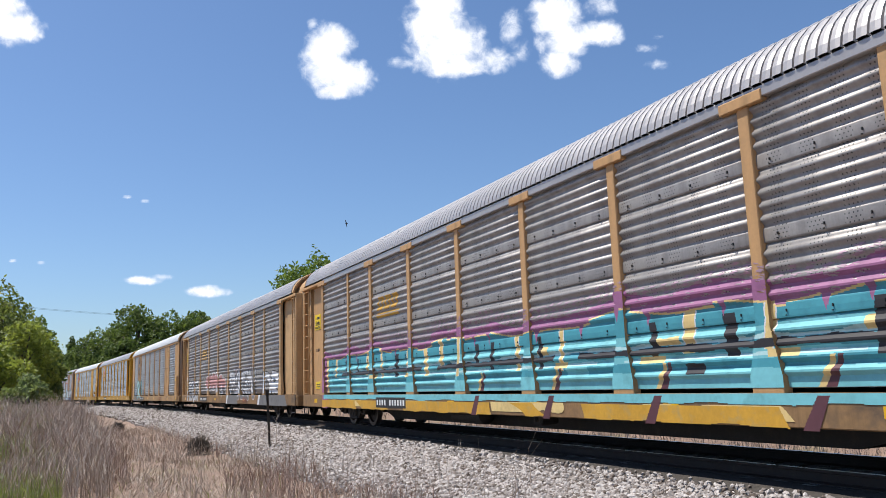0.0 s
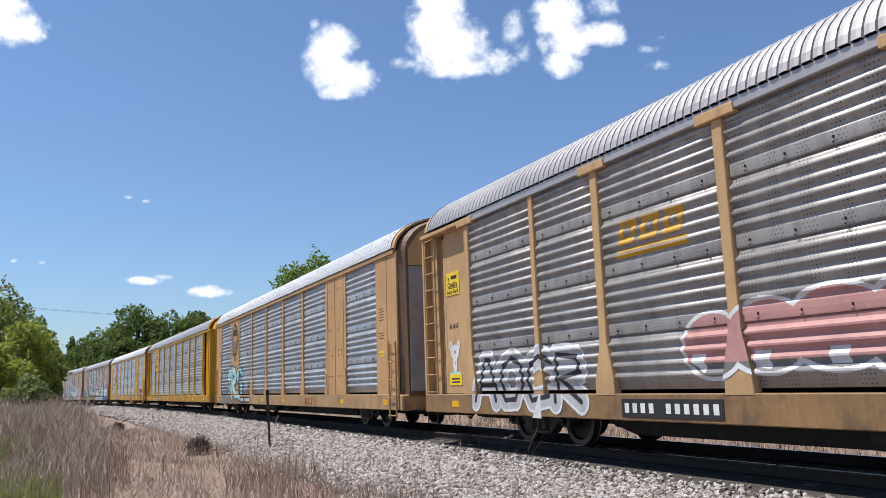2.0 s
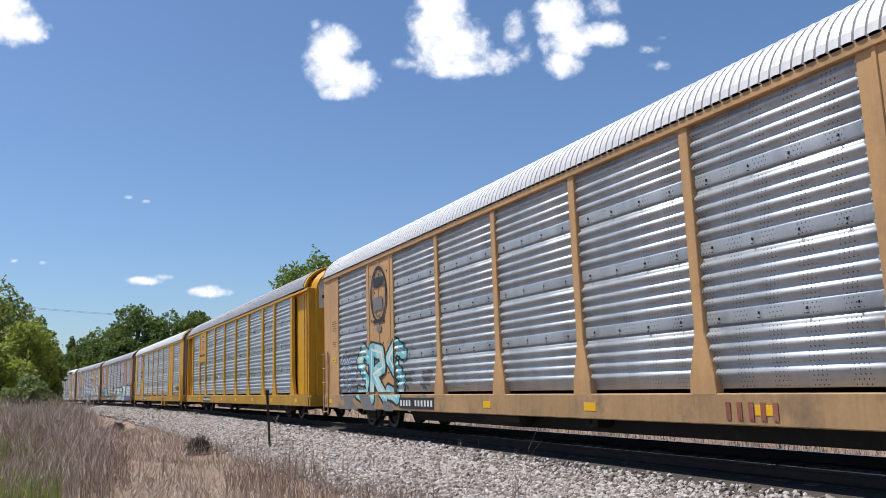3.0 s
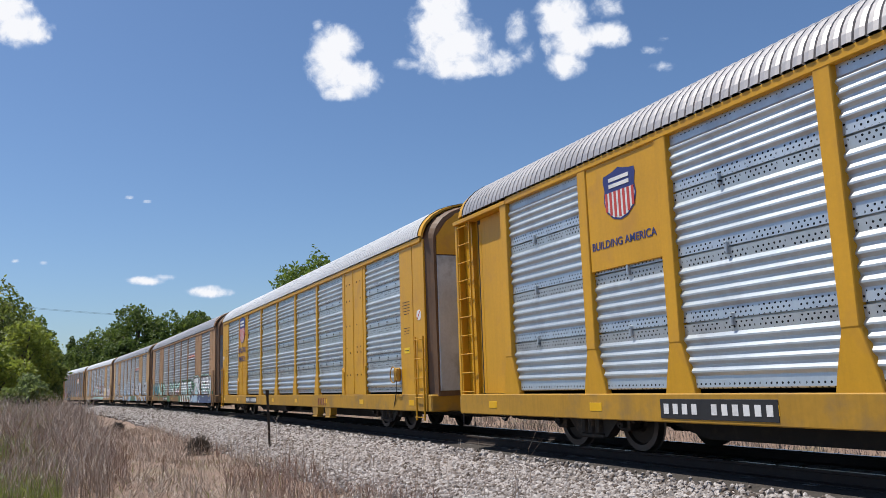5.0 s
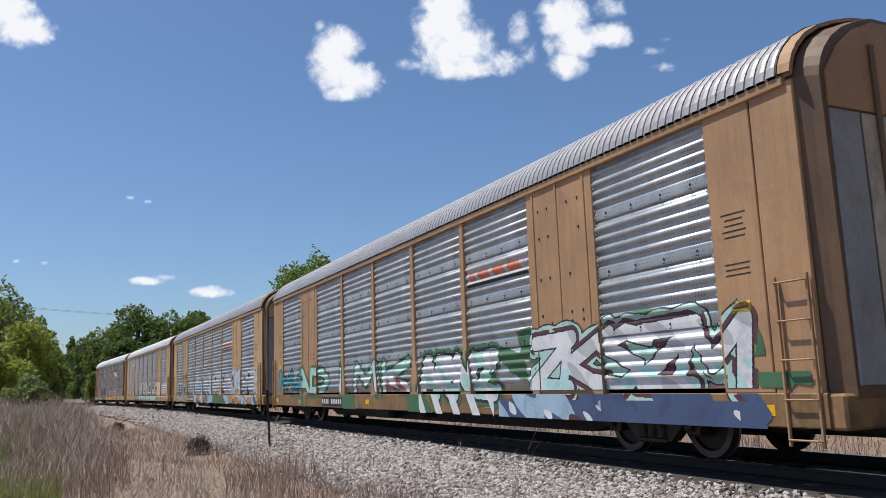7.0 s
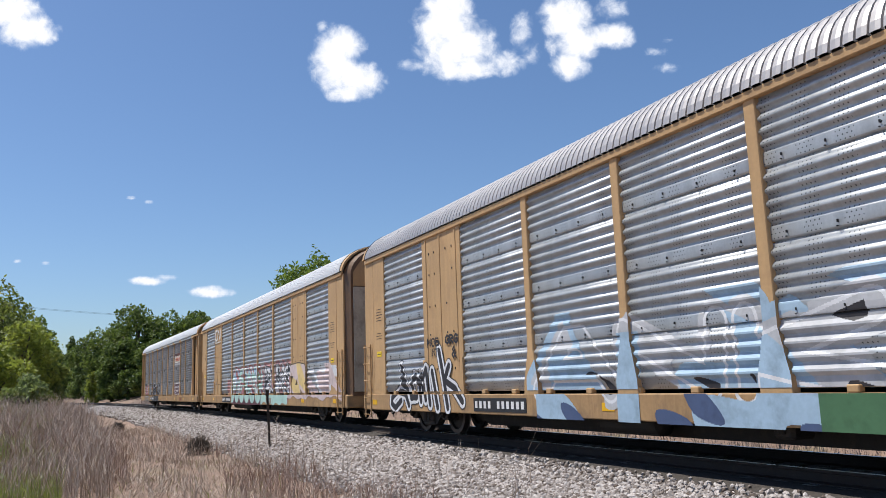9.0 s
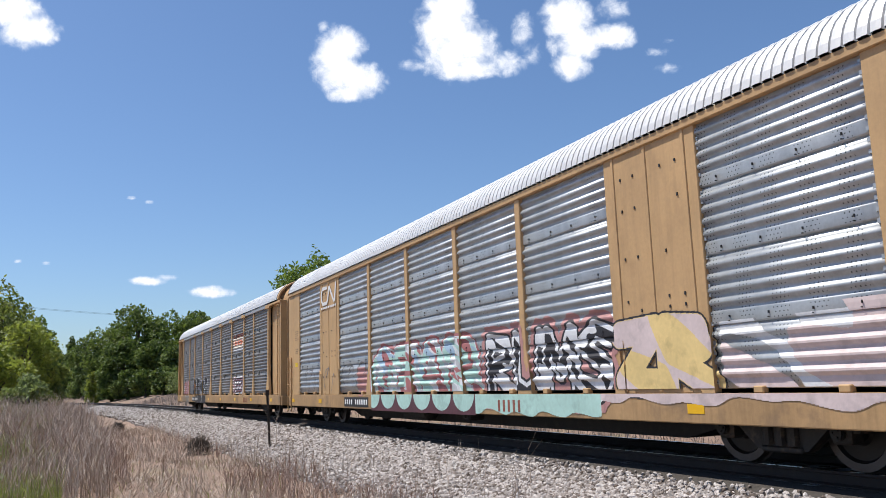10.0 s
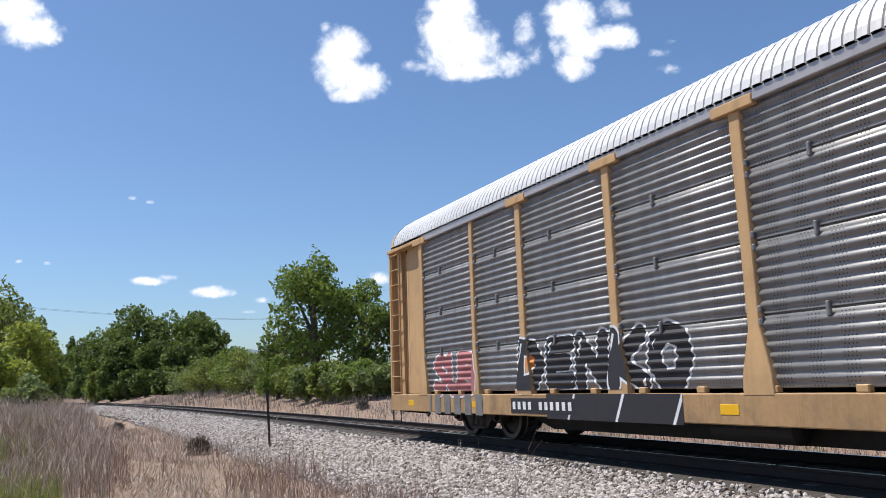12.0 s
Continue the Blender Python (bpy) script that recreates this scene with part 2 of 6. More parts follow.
# ---- mesh helpers ----
class Geo:
    """Collects vertices and faces of one mesh."""

    def __init__(self):
        self.v, self.f, self.m = [], [], []

    def add(self, vs, fs, mi=0):
        o = len(self.v)
        self.v += [tuple(p) for p in vs]
        self.f += [tuple(i + o for i in q) for q in fs]
        self.m += [mi] * len(fs)
        return self

    def box(self, x0, x1, y0, y1, z0, z1, c=0.0, mi=0):
        if c <= 0:
            vs = [(x, y, z) for x in (x0, x1) for y in (y0, y1) for z in (z0, z1)]
            return self.add(vs, [(0, 1, 3, 2), (4, 6, 7, 5), (0, 4, 5, 1), (2, 3, 7, 6), (0, 2, 6, 4), (1, 5, 7, 3)], mi)
        bm = bmesh.new()
        for x, sx in ((x0, 1), (x1, -1)):
            for y, sy in ((y0, 1), (y1, -1)):
                for z, sz in ((z0, 1), (z1, -1)):
                    for k in range(3):
                        bm.verts.new((x + sx * c * (k != 0), y + sy * c * (k != 1), z + sz * c * (k != 2)))
        bmesh.ops.convex_hull(bm, input=bm.verts[:])
        bmesh.ops.dissolve_limit(bm, angle_limit=0.01, verts=bm.verts[:], edges=bm.edges[:])
        bm.verts.index_update()
        self.add([v.co[:] for v in bm.verts], [[v.index for v in f.verts] for f in bm.faces], mi)
        bm.free()
        return self

    def prism(self, poly, axis, a, b, mi=0):
        """Extrudes a polygon of 2D points along an axis from a to b."""
        def at(p, w):
            return {"x": (w, p[0], p[1]), "y": (p[0], w, p[1]), "z": (p[0], p[1], w)}[axis]
        k = len(poly)
        vs = [at(p, a) for p in poly] + [at(p, b) for p in poly]
        fs = [tuple(range(k))[::-1], tuple(range(k, 2 * k))] + [(i, (i + 1) % k, k + (i + 1) % k, k + i) for i in range(k)]
        return self.add(vs, fs, mi)

    def tube(self, pts, r, n=6, mi=0):
        pts = [Vector(p) for p in pts]
        rs = r if isinstance(r, (list, tuple)) else [r] * len(pts)
        vs, fs = [], []
        for i, p in enumerate(pts):
            d = (pts[min(i + 1, len(pts) - 1)] - pts[max(i - 1, 0)]).normalized()
            a = d.orthogonal().normalized() if abs(d.z) > 0.9 else d.cross(Vector((0, 0, 1))).normalized()
            b = d.cross(a)
            for k in range(n):
                w = 2 * math.pi * k / n
                vs.append(p + (a * math.cos(w) + b * math.sin(w)) * rs[i])
        for i in range(len(pts) - 1):
            for k in range(n):
                k2 = (k + 1) % n
                fs.append((i * n + k, i * n + k2, (i + 1) * n + k2, (i + 1) * n + k))
        fs += [tuple(range(n))[::-1], tuple(range((len(pts) - 1) * n, len(pts) * n))]
        return self.add(vs, fs, mi)

    def mesh(self, name, mats, smooth=False):
        me = bpy.data.meshes.new(name)
        me.from_pydata(self.v, [], self.f)
        for mt in (mats if isinstance(mats, (list, tuple)) else [mats]):
            me.materials.append(mt)
        me.polygons.foreach_set("material_index", self.m)
        if smooth:
            me.polygons.foreach_set("use_smooth", [True] * len(self.f))
        me.update()
        return me


def fix(me):
    bm = bmesh.new()
    bm.from_mesh(me)
    bmesh.ops.recalc_face_normals(bm, faces=bm.faces[:])
    bm.to_mesh(me)
    bm.free()
    return me


def part(name, me, parent, m=None, label="", material=None):
    """Links a mesh as one part under a thing or under a part."""
    if isinstance(me, Geo):
        me = fix(me.mesh(name, material))
    ob = new(name, me)
    ob.parent = parent
    if m is not None:
        ob.matrix_basis = m
    if label:
        ob["label"] = label
    return ob


def empty(name, m=None):
    ob = new(name)
    ob.empty_display_size = 0.3
    if m is not None:
        ob.matrix_basis = m
    return ob


# ---- the line ----
TRACK_X, CURVE_FROM, CURVE = 9.18, 25.3, 0.000881


def line_x(s):
    return TRACK_X - CURVE * max(s - CURVE_FROM, 0.0) ** 2 / 2


def line_turn(s):
    return CURVE * max(s - CURVE_FROM, 0.0)


# ---- ground ----
def ground_z(x, y):
    """Height of the ground: track bed, ditch towards the camera, low bank beyond the track."""
    off = x - line_x(y)
    if off < 0:
        z = -0.62 + 0.44 * max(0.0, min(1.0, (4.3 + off) / 2.7)) if off > -4.3 else -0.62
        z += 0.8 * max(0.0, min(1.0, (-off - 6.2) / 5.0))
    else:
        z = -0.26 - 0.24 * max(0.0, min(1.0, (off - 1.7) / 1.2)) + 1.15 * max(0.0, min(1.0, (off - 3.0) / 6.0))
    wild = max(0.0, min(1.0, (abs(off + 0.3) - 4.0) / 2.0))
    return z + wild * (0.12 * noise.noise((x * 0.35, y * 0.35, 0.0)) + 0.05 * noise.noise((x * 1.3, y * 1.3, 3.0)))


def build_ground():
    """One sheet, fine near the line and coarse to the horizon."""
    near = [-14 + 0.5 * i for i in range(73)]
    xs = [-2500, -900, -300, -120, -60, -30, -20] + near + [26, 32, 45, 70, 140, 400, 1200, 2500]
    ys = [-2500, -900, -400, -280, -200] + [-150 + 10 * i for i in range(13)] + [-20 + 0.8 * i for i in range(120)] + [80 + 4 * i for i in range(45)] + [280, 320, 400, 700, 1400, 2500]
    vs, fs = [], []
    for y in ys:
        bend = line_x(y) - TRACK_X if y < 300 else line_x(300) - TRACK_X
        for x in xs:
            xx = x + bend
            vs.append((xx, y, ground_z(xx, min(y, 300)) if abs(x) < 60 else ground_z(60 if x > 0 else -60, 0)))
    k = len(xs)
    for j in range(len(ys) - 1):
        for i in range(k - 1):
            fs.append((j * k + i, j * k + i + 1, (j + 1) * k + i + 1, (j + 1) * k + i))
    g = Geo().add(vs, fs)
    me = g.mesh("ground", [EARTH, BALLAST, OILY_SHADED], True)
    idx = []
    for p in me.polygons:
        c = p.center
        off = c.x - line_x(min(c.y, 300)) + 0.35 * noise.noise((c.x * 0.6, c.y * 0.4, 5.0))
        # index 2 is the dark strip painted for oil and the train's shade
        idx.append((2 if -1.8 < off < 1.5 else 1) if -4.6 < off < 3.2 and -300 < c.y < 320 else 0)
    me.polygons.foreach_set("material_index", idx)
    tagged(new("ground", me), "dry earth with thatch and a pale stone ballast bed", "ground", kind="structure")


RAIL_SECTION = [(-0.07, -0.18), (0.07, -0.18), (0.07, -0.165), (0.012, -0.145), (0.010, -0.045), (0.036, -0.034), (0.037, -0.008), (0.03, 0.0), (-0.03, 0.0), (-0.037, -0.008), (-0.036, -0.034), (-0.010, -0.045), (-0.012, -0.145), (-0.07, -0.165)]


def build_track():
    track = empty("railway_track")
    tagged(track, "single railway track of rusty steel rails on dark timber ties", "railway track", kind="structure")
    ys = [-320, -200, -100, -40] + [4.0 * i for i in range(-9, 82)]
    for side in (-0.755, 0.755):
        vs, fs, mi = [], [], []
        k = len(RAIL_SECTION)
        for y in ys:
            a = line_turn(y)
            for px, pz in RAIL_SECTION:
                vs.append((line_x(y) + (side + px) * math.cos(a), y + (side + px) * math.sin(a), pz))
        g = Geo()
        for i in range(len(ys) - 1):
            for j in range(k):
                fs.append((i * k + j, i * k + (j + 1) % k, (i + 1) * k + (j + 1) % k, (i + 1) * k + j))
                mi.append(1 if j == 7 else 0)
        g.add(vs, fs)
        g.m = mi
        part("rail", fix(g.mesh("rail", [RUST, SHINE])), track)
    tie = Geo().box(-1.3, 1.3, -0.115, 0.115, -0.36, -0.182, 0.012)
    tie.box(-0.9, -0.6, -0.1, 0.1, -0.182, -0.168).box(0.6, 0.9, -0.1, 0.1, -0.182, -0.168)
    tie_me = fix(tie.mesh("tie", [TIE]))
    rng = random.Random(5)
    for i in range(230):
        y = -6.0 + 0.51 * i
        part("tie", tie_me, track, pose(line_x(y) + rng.uniform(-0.04, 0.04), y, rng.uniform(-0.012, 0.0), 0, 0, math.degrees(line_turn(y)) + rng.uniform(-1.2, 1.2)))
    return track


def build_stones():
    """Loose ballast stones on the shoulder, each a rough lump."""
    rng = np.random.default_rng(7)
    bm = bmesh.new()
    bmesh.ops.create_icosphere(bm, subdivisions=1, radius=1.0)
    base = np.array([v.co[:] for v in bm.verts])
    faces = np.array([[v.index for v in f.verts] for f in bm.faces])
    bm.free()
    fields = ((3.5, 12.0, 17000, 0.036), (12.0, 24.0, 19000, 0.044), (24.0, 50.0, 18000, 0.058), (50.0, 110.0, 9000, 0.09))
    V, F, o = [], [], 0
    for y0, y1, count, size in fields:
        for _ in range(count):
            y = rng.uniform(y0, y1)
            off = rng.triangular(-4.9, -2.7, -1.5)
            x = line_x(y) + off
            z = ground_z(x, y)
            s = size * rng.uniform(0.6, 1.35)
            q = base * (s * rng.uniform(0.65, 1.25, 3)) * rng.uniform(0.78, 1.18, (len(base), 1))
            a, b = rng.uniform(0, 6.28), rng.uniform(-0.6, 0.6)
            ca, sa, cb, sb = math.cos(a), math.sin(a), math.cos(b), math.sin(b)
            r = np.array([[ca, -sa * cb, sa * sb], [sa, ca * cb, -ca * sb], [0, sb, cb]])
            V.append(q @ r.T + (x, y, z + s * 0.35))
            F.append(faces + o)
            o += len(base)
    V, F = np.concatenate(V), np.concatenate(F)
    me = bpy.data.meshes.new("ballast_stones")
    me.from_pydata(V.tolist(), [], F.tolist())
    me.materials.append(STONE)
    tagged(new("ballast_stones", me), "loose pale grey and pinkish crushed stone ballast", "gravel", kind="stuff")


build_ground()
build_track()
build_stones()


# ---- auto rack cars ----
# car space: y runs to the car's rear, x away from the camera's side, z up from the rail head
Z_SILL0, Z_SILL1, Z_P0, Z_P1, Z_EAVE = 0.53, 0.93, 0.99, 4.58, 4.72
POST_Y = (-11.58, -8.92, -6.95, -4.17, -1.40, 1.40, 4.17, 6.95, 8.92, 11.58)
X_PANEL, X_POST = -1.435, -1.50


SEAMS = (0.98, 1.81, 2.745, 3.68, 4.60)
SEAMS_HINGED = (0.98, 1.88, 2.81, 3.74, 4.60)


def panel_profile(kind):
    """Points (z, depth) up a side panel: groups of pressed ribs between flat bands, an overlap seam under each band."""
    pts = [(Z_P0, 0.0)]

    def ribs(z0, z1, count, depth=0.05):
        p = (z1 - z0) / count
        for i in range(count):
            for f, d in ((0.10, 0), (0.26, depth * 0.55), (0.40, depth), (0.56, depth), (0.72, depth * 0.5), (0.90, 0)):
                pts.append((z0 + p * (i + f), d))
    seams = SEAMS_HINGED if kind in ("hinged", "dense") else SEAMS
    for i in range(4):
        lo, hi = seams[i], seams[i + 1]
        if i == 0:
            lo = Z_P0 + 0.004
        if kind in ("hinged", "dense"):
            rim = 0.15 if kind == "hinged" else 0.05
            pts.append((lo + 0.012, 0.012))
            ribs(lo + rim, hi - rim, 4 if kind == "hinged" else 6, 0.034)
            if i < 3:
                pts.extend([(hi - 0.022, 0.012), (hi - 0.020, -0.07), (hi + 0.006, -0.07), (hi + 0.008, 0.012)])
        elif kind == "wide":
            if i:
                pts.extend([(lo + 0.004, 0.014), (lo + 0.02, 0.017), (lo + 0.07, 0.020), (lo + 0.125, 0.017), (lo + 0.14, 0.014), (lo + 0.155, 0.0)])
            ribs(lo + (0.165 if i else 0.10), hi - 0.185, 4 if i else 3, 0.045)
            pts.extend([(hi - 0.020, 0.004), (hi - 0.017, -0.03), (hi - 0.002, -0.03)] if i < 3 else [(hi - 0.03, 0.004)])
        else:
            if i:
                pts.extend([(lo + 0.004, 0.014), (lo + 0.022, 0.017), (lo + 0.09, 0.020), (lo + 0.165, 0.017), (lo + 0.182, 0.014), (lo + 0.196, 0.0)])
            ribs(lo + (0.215 if i else 0.11), hi - 0.05, 4, 0.043)
            pts.extend([(hi - 0.020, 0.0), (hi - 0.017, -0.03), (hi - 0.002, -0.03)] if i < 3 else [(hi - 0.03, 0.0)])
    pts.append((Z_P1, 0.0))
    return pts


def panel_mesh(kind, w, steel):
    """A corrugated side sheet of width w with a row of clips on each flat band."""
    prof = panel_profile(kind)
    g = Geo()
    k = len(prof)
    ys = (-w / 2, -w / 2 + 0.02, w / 2 - 0.02, w / 2)
    vs = []
    for i, y in enumerate(ys):
        for z, d in prof:
            vs.append((X_PANEL - (d if 0 < i < 3 else d * 0.4 - 0.02), y, z))
    vs += [(X_PANEL + 0.06, -w / 2, Z_P0), (X_PANEL + 0.06, w / 2, Z_P0), (X_PANEL + 0.06, -w / 2, Z_P1), (X_PANEL + 0.06, w / 2, Z_P1)]
    b = len(vs) - 4
    fs = [(a * k + i, a * k + i + 1, (a + 1) * k + i + 1, (a + 1) * k + i) for a in range(3) for i in range(k - 1)]
    fs += [(b, b + 1, b + 3, b + 2), (0, k, 2 * k, 3 * k, b + 1, b), (k - 1, b + 2, b + 3, 4 * k - 1, 3 * k - 1, 2 * k - 1)]
    g.add(vs, fs)
    rng = random.Random(int(w * 100))
    for i in range(4):
        for j in range(max(2, int(w / 0.62))):
            y = -w / 2 + (j + 0.5) * w / max(2, int(w / 0.62)) + rng.uniform(-0.03, 0.03)
            if kind in ("hinged", "dense"):
                if j == max(2, int(w / 0.62)) // 2 and i < 3:
                    z = SEAMS_HINGED[i + 1]
                    g.box(X_PANEL - 0.06, X_PANEL, y - 0.025, y + 0.025, z - 0.10, z + 0.07, 0.01, 0)
            elif i:
                z = SEAMS[i] + 0.09 + rng.uniform(-0.012, 0.012)
                g.box(X_PANEL - 0.042, X_PANEL, y - 0.006, y + 0.006, z - 0.022, z + 0.012, 0, 1)
                g.box(X_PANEL - 0.038, X_PANEL, y + 0.004, y + 0.020, z - 0.068, z - 0.056, 0, 1)
    for i in range(28):
        z = Z_P0 + 0.08 + i * (Z_P1 - Z_P0 - 0.16) / 27
        for y in (-w / 2 + 0.03, w / 2 - 0.03):
            g.box(X_PANEL - 0.028, X_PANEL + 0.02, y - 0.018, y + 0.018, z - 0.025, z + 0.025, 0, 0)
    if kind in ("hinged", "dense"):
        for z in SEAMS_HINGED[1:4]:
            for e in (-1, 1):
                for dz in (-0.09, 0.07):
                    g.box(X_PANEL - 0.06, X_PANEL, e * (w / 2 - 0.055) - 0.04, e * (w / 2 - 0.055) + 0.04, z + dz - 0.045, z + dz + 0.045, 0.015, 0)
    me = fix(g.mesh("side_panel", [steel, BLACK]))
    me.polygons.foreach_set("use_smooth", [kind in ("band", "dense") and i < 3 * (k - 1) for i in range(len(me.polygons))])
    return me


def post_mesh(style, paint):
    """A hat-section post with a flared foot; some carry a cap plate under the eave."""
    g = Geo()
    w, foot = (0.097, 0.25) if style != "bold" else (0.12, 0.30)
    out = {"tee": 0.02, "plain": 0.015, "bold": 0.0, "narrow": 0.01}[style]
    if style == "narrow":
        w, foot = 0.075, 0.17
    zf = 1.72
    rows = [(Z_SILL1 - 0.02, foot, X_POST - out), (Z_SILL1 + 0.22, foot * 0.93, X_POST - out), (zf, w, X_POST), (zf + 0.03, w, X_POST), (Z_P1 + 0.06, w, X_POST)]
    if style == "bold":
        zf = 1.62
        rows = [(Z_SILL1 - 0.02, foot, X_POST + 0.005), (Z_SILL1 + 0.18, foot * 0.86, X_POST), (zf, w, X_POST - 0.022), (zf + 0.02, w, X_POST - 0.03), (Z_P1 + 0.06, w, X_POST - 0.02)]
    vs, fs = [], []
    for z, h, x in rows:
        vs += [(X_PANEL + 0.03, -h - 0.02, z), (x + 0.012, -h, z), (x, -h + 0.012, z), (x, h - 0.012, z), (x + 0.012, h, z), (X_PANEL + 0.03, h + 0.02, z)]
    for i in range(len(rows) - 1):
        for j in range(6):
            fs.append((i * 6 + j, i * 6 + (j + 1) % 6, (i + 1) * 6 + (j + 1) % 6, (i + 1) * 6 + j))
    fs += [tuple(range(6)), tuple(range((len(rows) - 1) * 6, len(rows) * 6))]
    g.add(vs, fs)
    if style == "tee":
        g.box(X_POST - 0.045, X_POST + 0.07, -0.36, 0.36, Z_P1 - 0.075, Z_P1 + 0.075, 0.012)
    return fix(g.mesh("post", [paint]))


ROOF_ARC = [(-1.53, 4.71), (-1.505, 4.83), (-1.45, 4.96), (-1.37, 5.08), (-1.20, 5.25), (-0.96, 5.395), (-0.68, 5.50), (-0.34, 5.59), (0.0, 5.63)]
ROOF_ARC = ROOF_ARC + [(-x, z) for x, z in ROOF_ARC[-2::-1]]


def roof_mesh(half, skin):
    """A roof of cross-pressed sheets: broad flutes with a narrow groove every 0.165 m."""
    pitch = 0.165
    n = int(2 * half / pitch)
    vs, fs = [], []
    k = len(ROOF_ARC)
    row = 0
    for i in range(n + 1):
        for f, d in ((0.0, -0.012), (0.14, -0.012), (0.17, 0.024), (0.55, 0.030), (0.97, 0.024)):
            y = -half + (i + f) * pitch
            if y > half:
                break
            for x, z in ROOF_ARC:
                r = Vector((x, z - 4.2)).normalized() * d
                vs.append((x + r.x, y, z + r.y))
            row += 1
    for i in range(row - 1):
        for j in range(k - 1):
            fs.append((i * k + j, i * k + j + 1, (i + 1) * k + j + 1, (i + 1) * k + j))
    return fix(Geo().add(vs, fs).mesh("roof", [skin]))


def roof_end_mesh(half, paint):
    """The closing plate under the roof's end."""
    poly = [(x * 0.985, z - 0.01) for x, z in ROOF_ARC] + [(1.45, 4.5), (-1.45, 4.5)]
    return fix(Geo().prism(poly, "y", half - 0.05, half - 0.02).mesh("roof_end", [paint]))


def roof_rim_mesh(half, paint):
    """The smooth plate that caps the roof's end, with a thin dark joint."""
    g = Geo()
    for a, b, lift, mi in ((-0.03, 0.004, 0.030, 1), (0.004, 0.19, 0.018, 0)):
        o = [(x * (1 + lift * 0.5), z + lift) for x, z in ROOF_ARC]
        vs, fs = [], []
        for x, z in o:
            vs += [(x, half + a, z), (x, half + b, z - (0.02 if not mi else 0)), (x * 0.97, half + b, z - 0.06), (x * 0.97, half + a, z - 0.06)]
        for i in range(len(o) - 1):
            for j in range(4):
                fs.append((i * 4 + j, i * 4 + (j + 1) % 4, (i + 1) * 4 + (j + 1) % 4, (i + 1) * 4 + j))
        g.add(vs, fs, mi)
    return fix(g.mesh("roof_rim", [paint, BLACK]))


def loft_end(y_rows, paint):
    """End doors as a loft: rows of (y, width factor, drop of the top)."""
    arc = [(-1.42, Z_SILL1 - 0.05)] + [(x * 0.955, z - 0.05) for x, z in ROOF_ARC] + [(1.42, Z_SILL1 - 0.05)]
    k = len(arc)
    vs, fs = [], []
    for y, f, drop in y_rows:
        vs += [(x * f, y, min(z, 5.54) - (drop if z > 2 else 0)) for x, z in arc]
    for i in range(len(y_rows) - 1):
        for j in range(k):
            fs.append((i * k + j, i * k + (j + 1) % k, (i + 1) * k + (j + 1) % k, (i + 1) * k + j))
    fs.append(tuple(range((len(y_rows) - 1) * k, len(y_rows) * k)))
    fs.append(tuple(range(k)))
    return fix(Geo().add(vs, fs).mesh("end_door", [paint]))


def wheelset_mesh():
    """Two wheels with tread, flange, dished plate and hub on their axle along x, with bolted end caps."""
    prof = [(-0.07, 0.085), (-0.075, 0.13), (-0.03, 0.16), (-0.02, 0.33), (-0.065, 0.36), (-0.065, 0.455), (0.05, 0.46), (0.065, 0.485), (0.075, 0.47), (0.075, 0.36), (0.02, 0.33), (0.03, 0.16), (0.07, 0.13), (0.07, 0.085)]
    n, k = 28, len(prof)
    g = Geo()
    for sx in (1, -1):
        vs, fs = [], []
        for i in range(n):
            a = 2 * math.pi * i / n
            vs += [(sx * (x - 0.755), r * math.cos(a), r * math.sin(a)) for x, r in prof]
        for i in range(n):
            for j in range(k):
                fs.append((i * k + j, i * k + (j + 1) % k, ((i + 1) % n) * k + (j + 1) % k, ((i + 1) % n) * k + j))
        tread = len(g.f)
        g.add(vs, fs)
        for q in range(len(fs)):
            if q % k in (4, 5, 6):
                g.m[tread + q] = 1
        g.tube([(sx * -1.19, 0, 0), (sx * -1.215, 0, 0)], 0.078, 12)
        for b in range(3):
            a = 2.094 * b
            g.tube([(sx * -1.21, 0.045 * math.cos(a), 0.045 * math.sin(a)), (sx * -1.235, 0.045 * math.cos(a), 0.045 * math.sin(a))], 0.016, 6)
    g.tube([(-1.19, 0, 0), (1.19, 0, 0)], 0.08, 10)
    return fix(g.mesh("wheelset", [WHEEL, TREAD]))


def frame_mesh():
    """A cast truck side frame with spring nest and axle boxes."""
    poly = [(-1.12, 0.46), (-1.12, 0.62), (-0.95, 0.66), (-0.55, 0.72), (0.55, 0.72), (0.95, 0.66), (1.12, 0.62), (1.12, 0.46), (0.88, 0.46), (0.70, 0.50), (0.38, 0.22), (-0.38, 0.22), (-0.70, 0.50), (-0.88, 0.46)]
    g = Geo().prism(poly, "x", -0.09, 0.09)
    for y in (-0.89, 0.89):
        g.box(-0.14, 0.10, y - 0.13, y + 0.13, 0.33, 0.58, 0.03)
        g.tube([(-0.19, y, 0.46), (-0.12, y, 0.46)], 0.085, 10)
    for y in (-0.2, 0.0, 0.2):
        g.tube([(-0.10, y, 0.28), (-0.10, y, 0.58)], 0.075, 8)
    g.box(-0.12, 0.12, -0.32, 0.32, 0.19, 0.27, 0.02)
    return fix(g.mesh("side_frame", [IRON]))


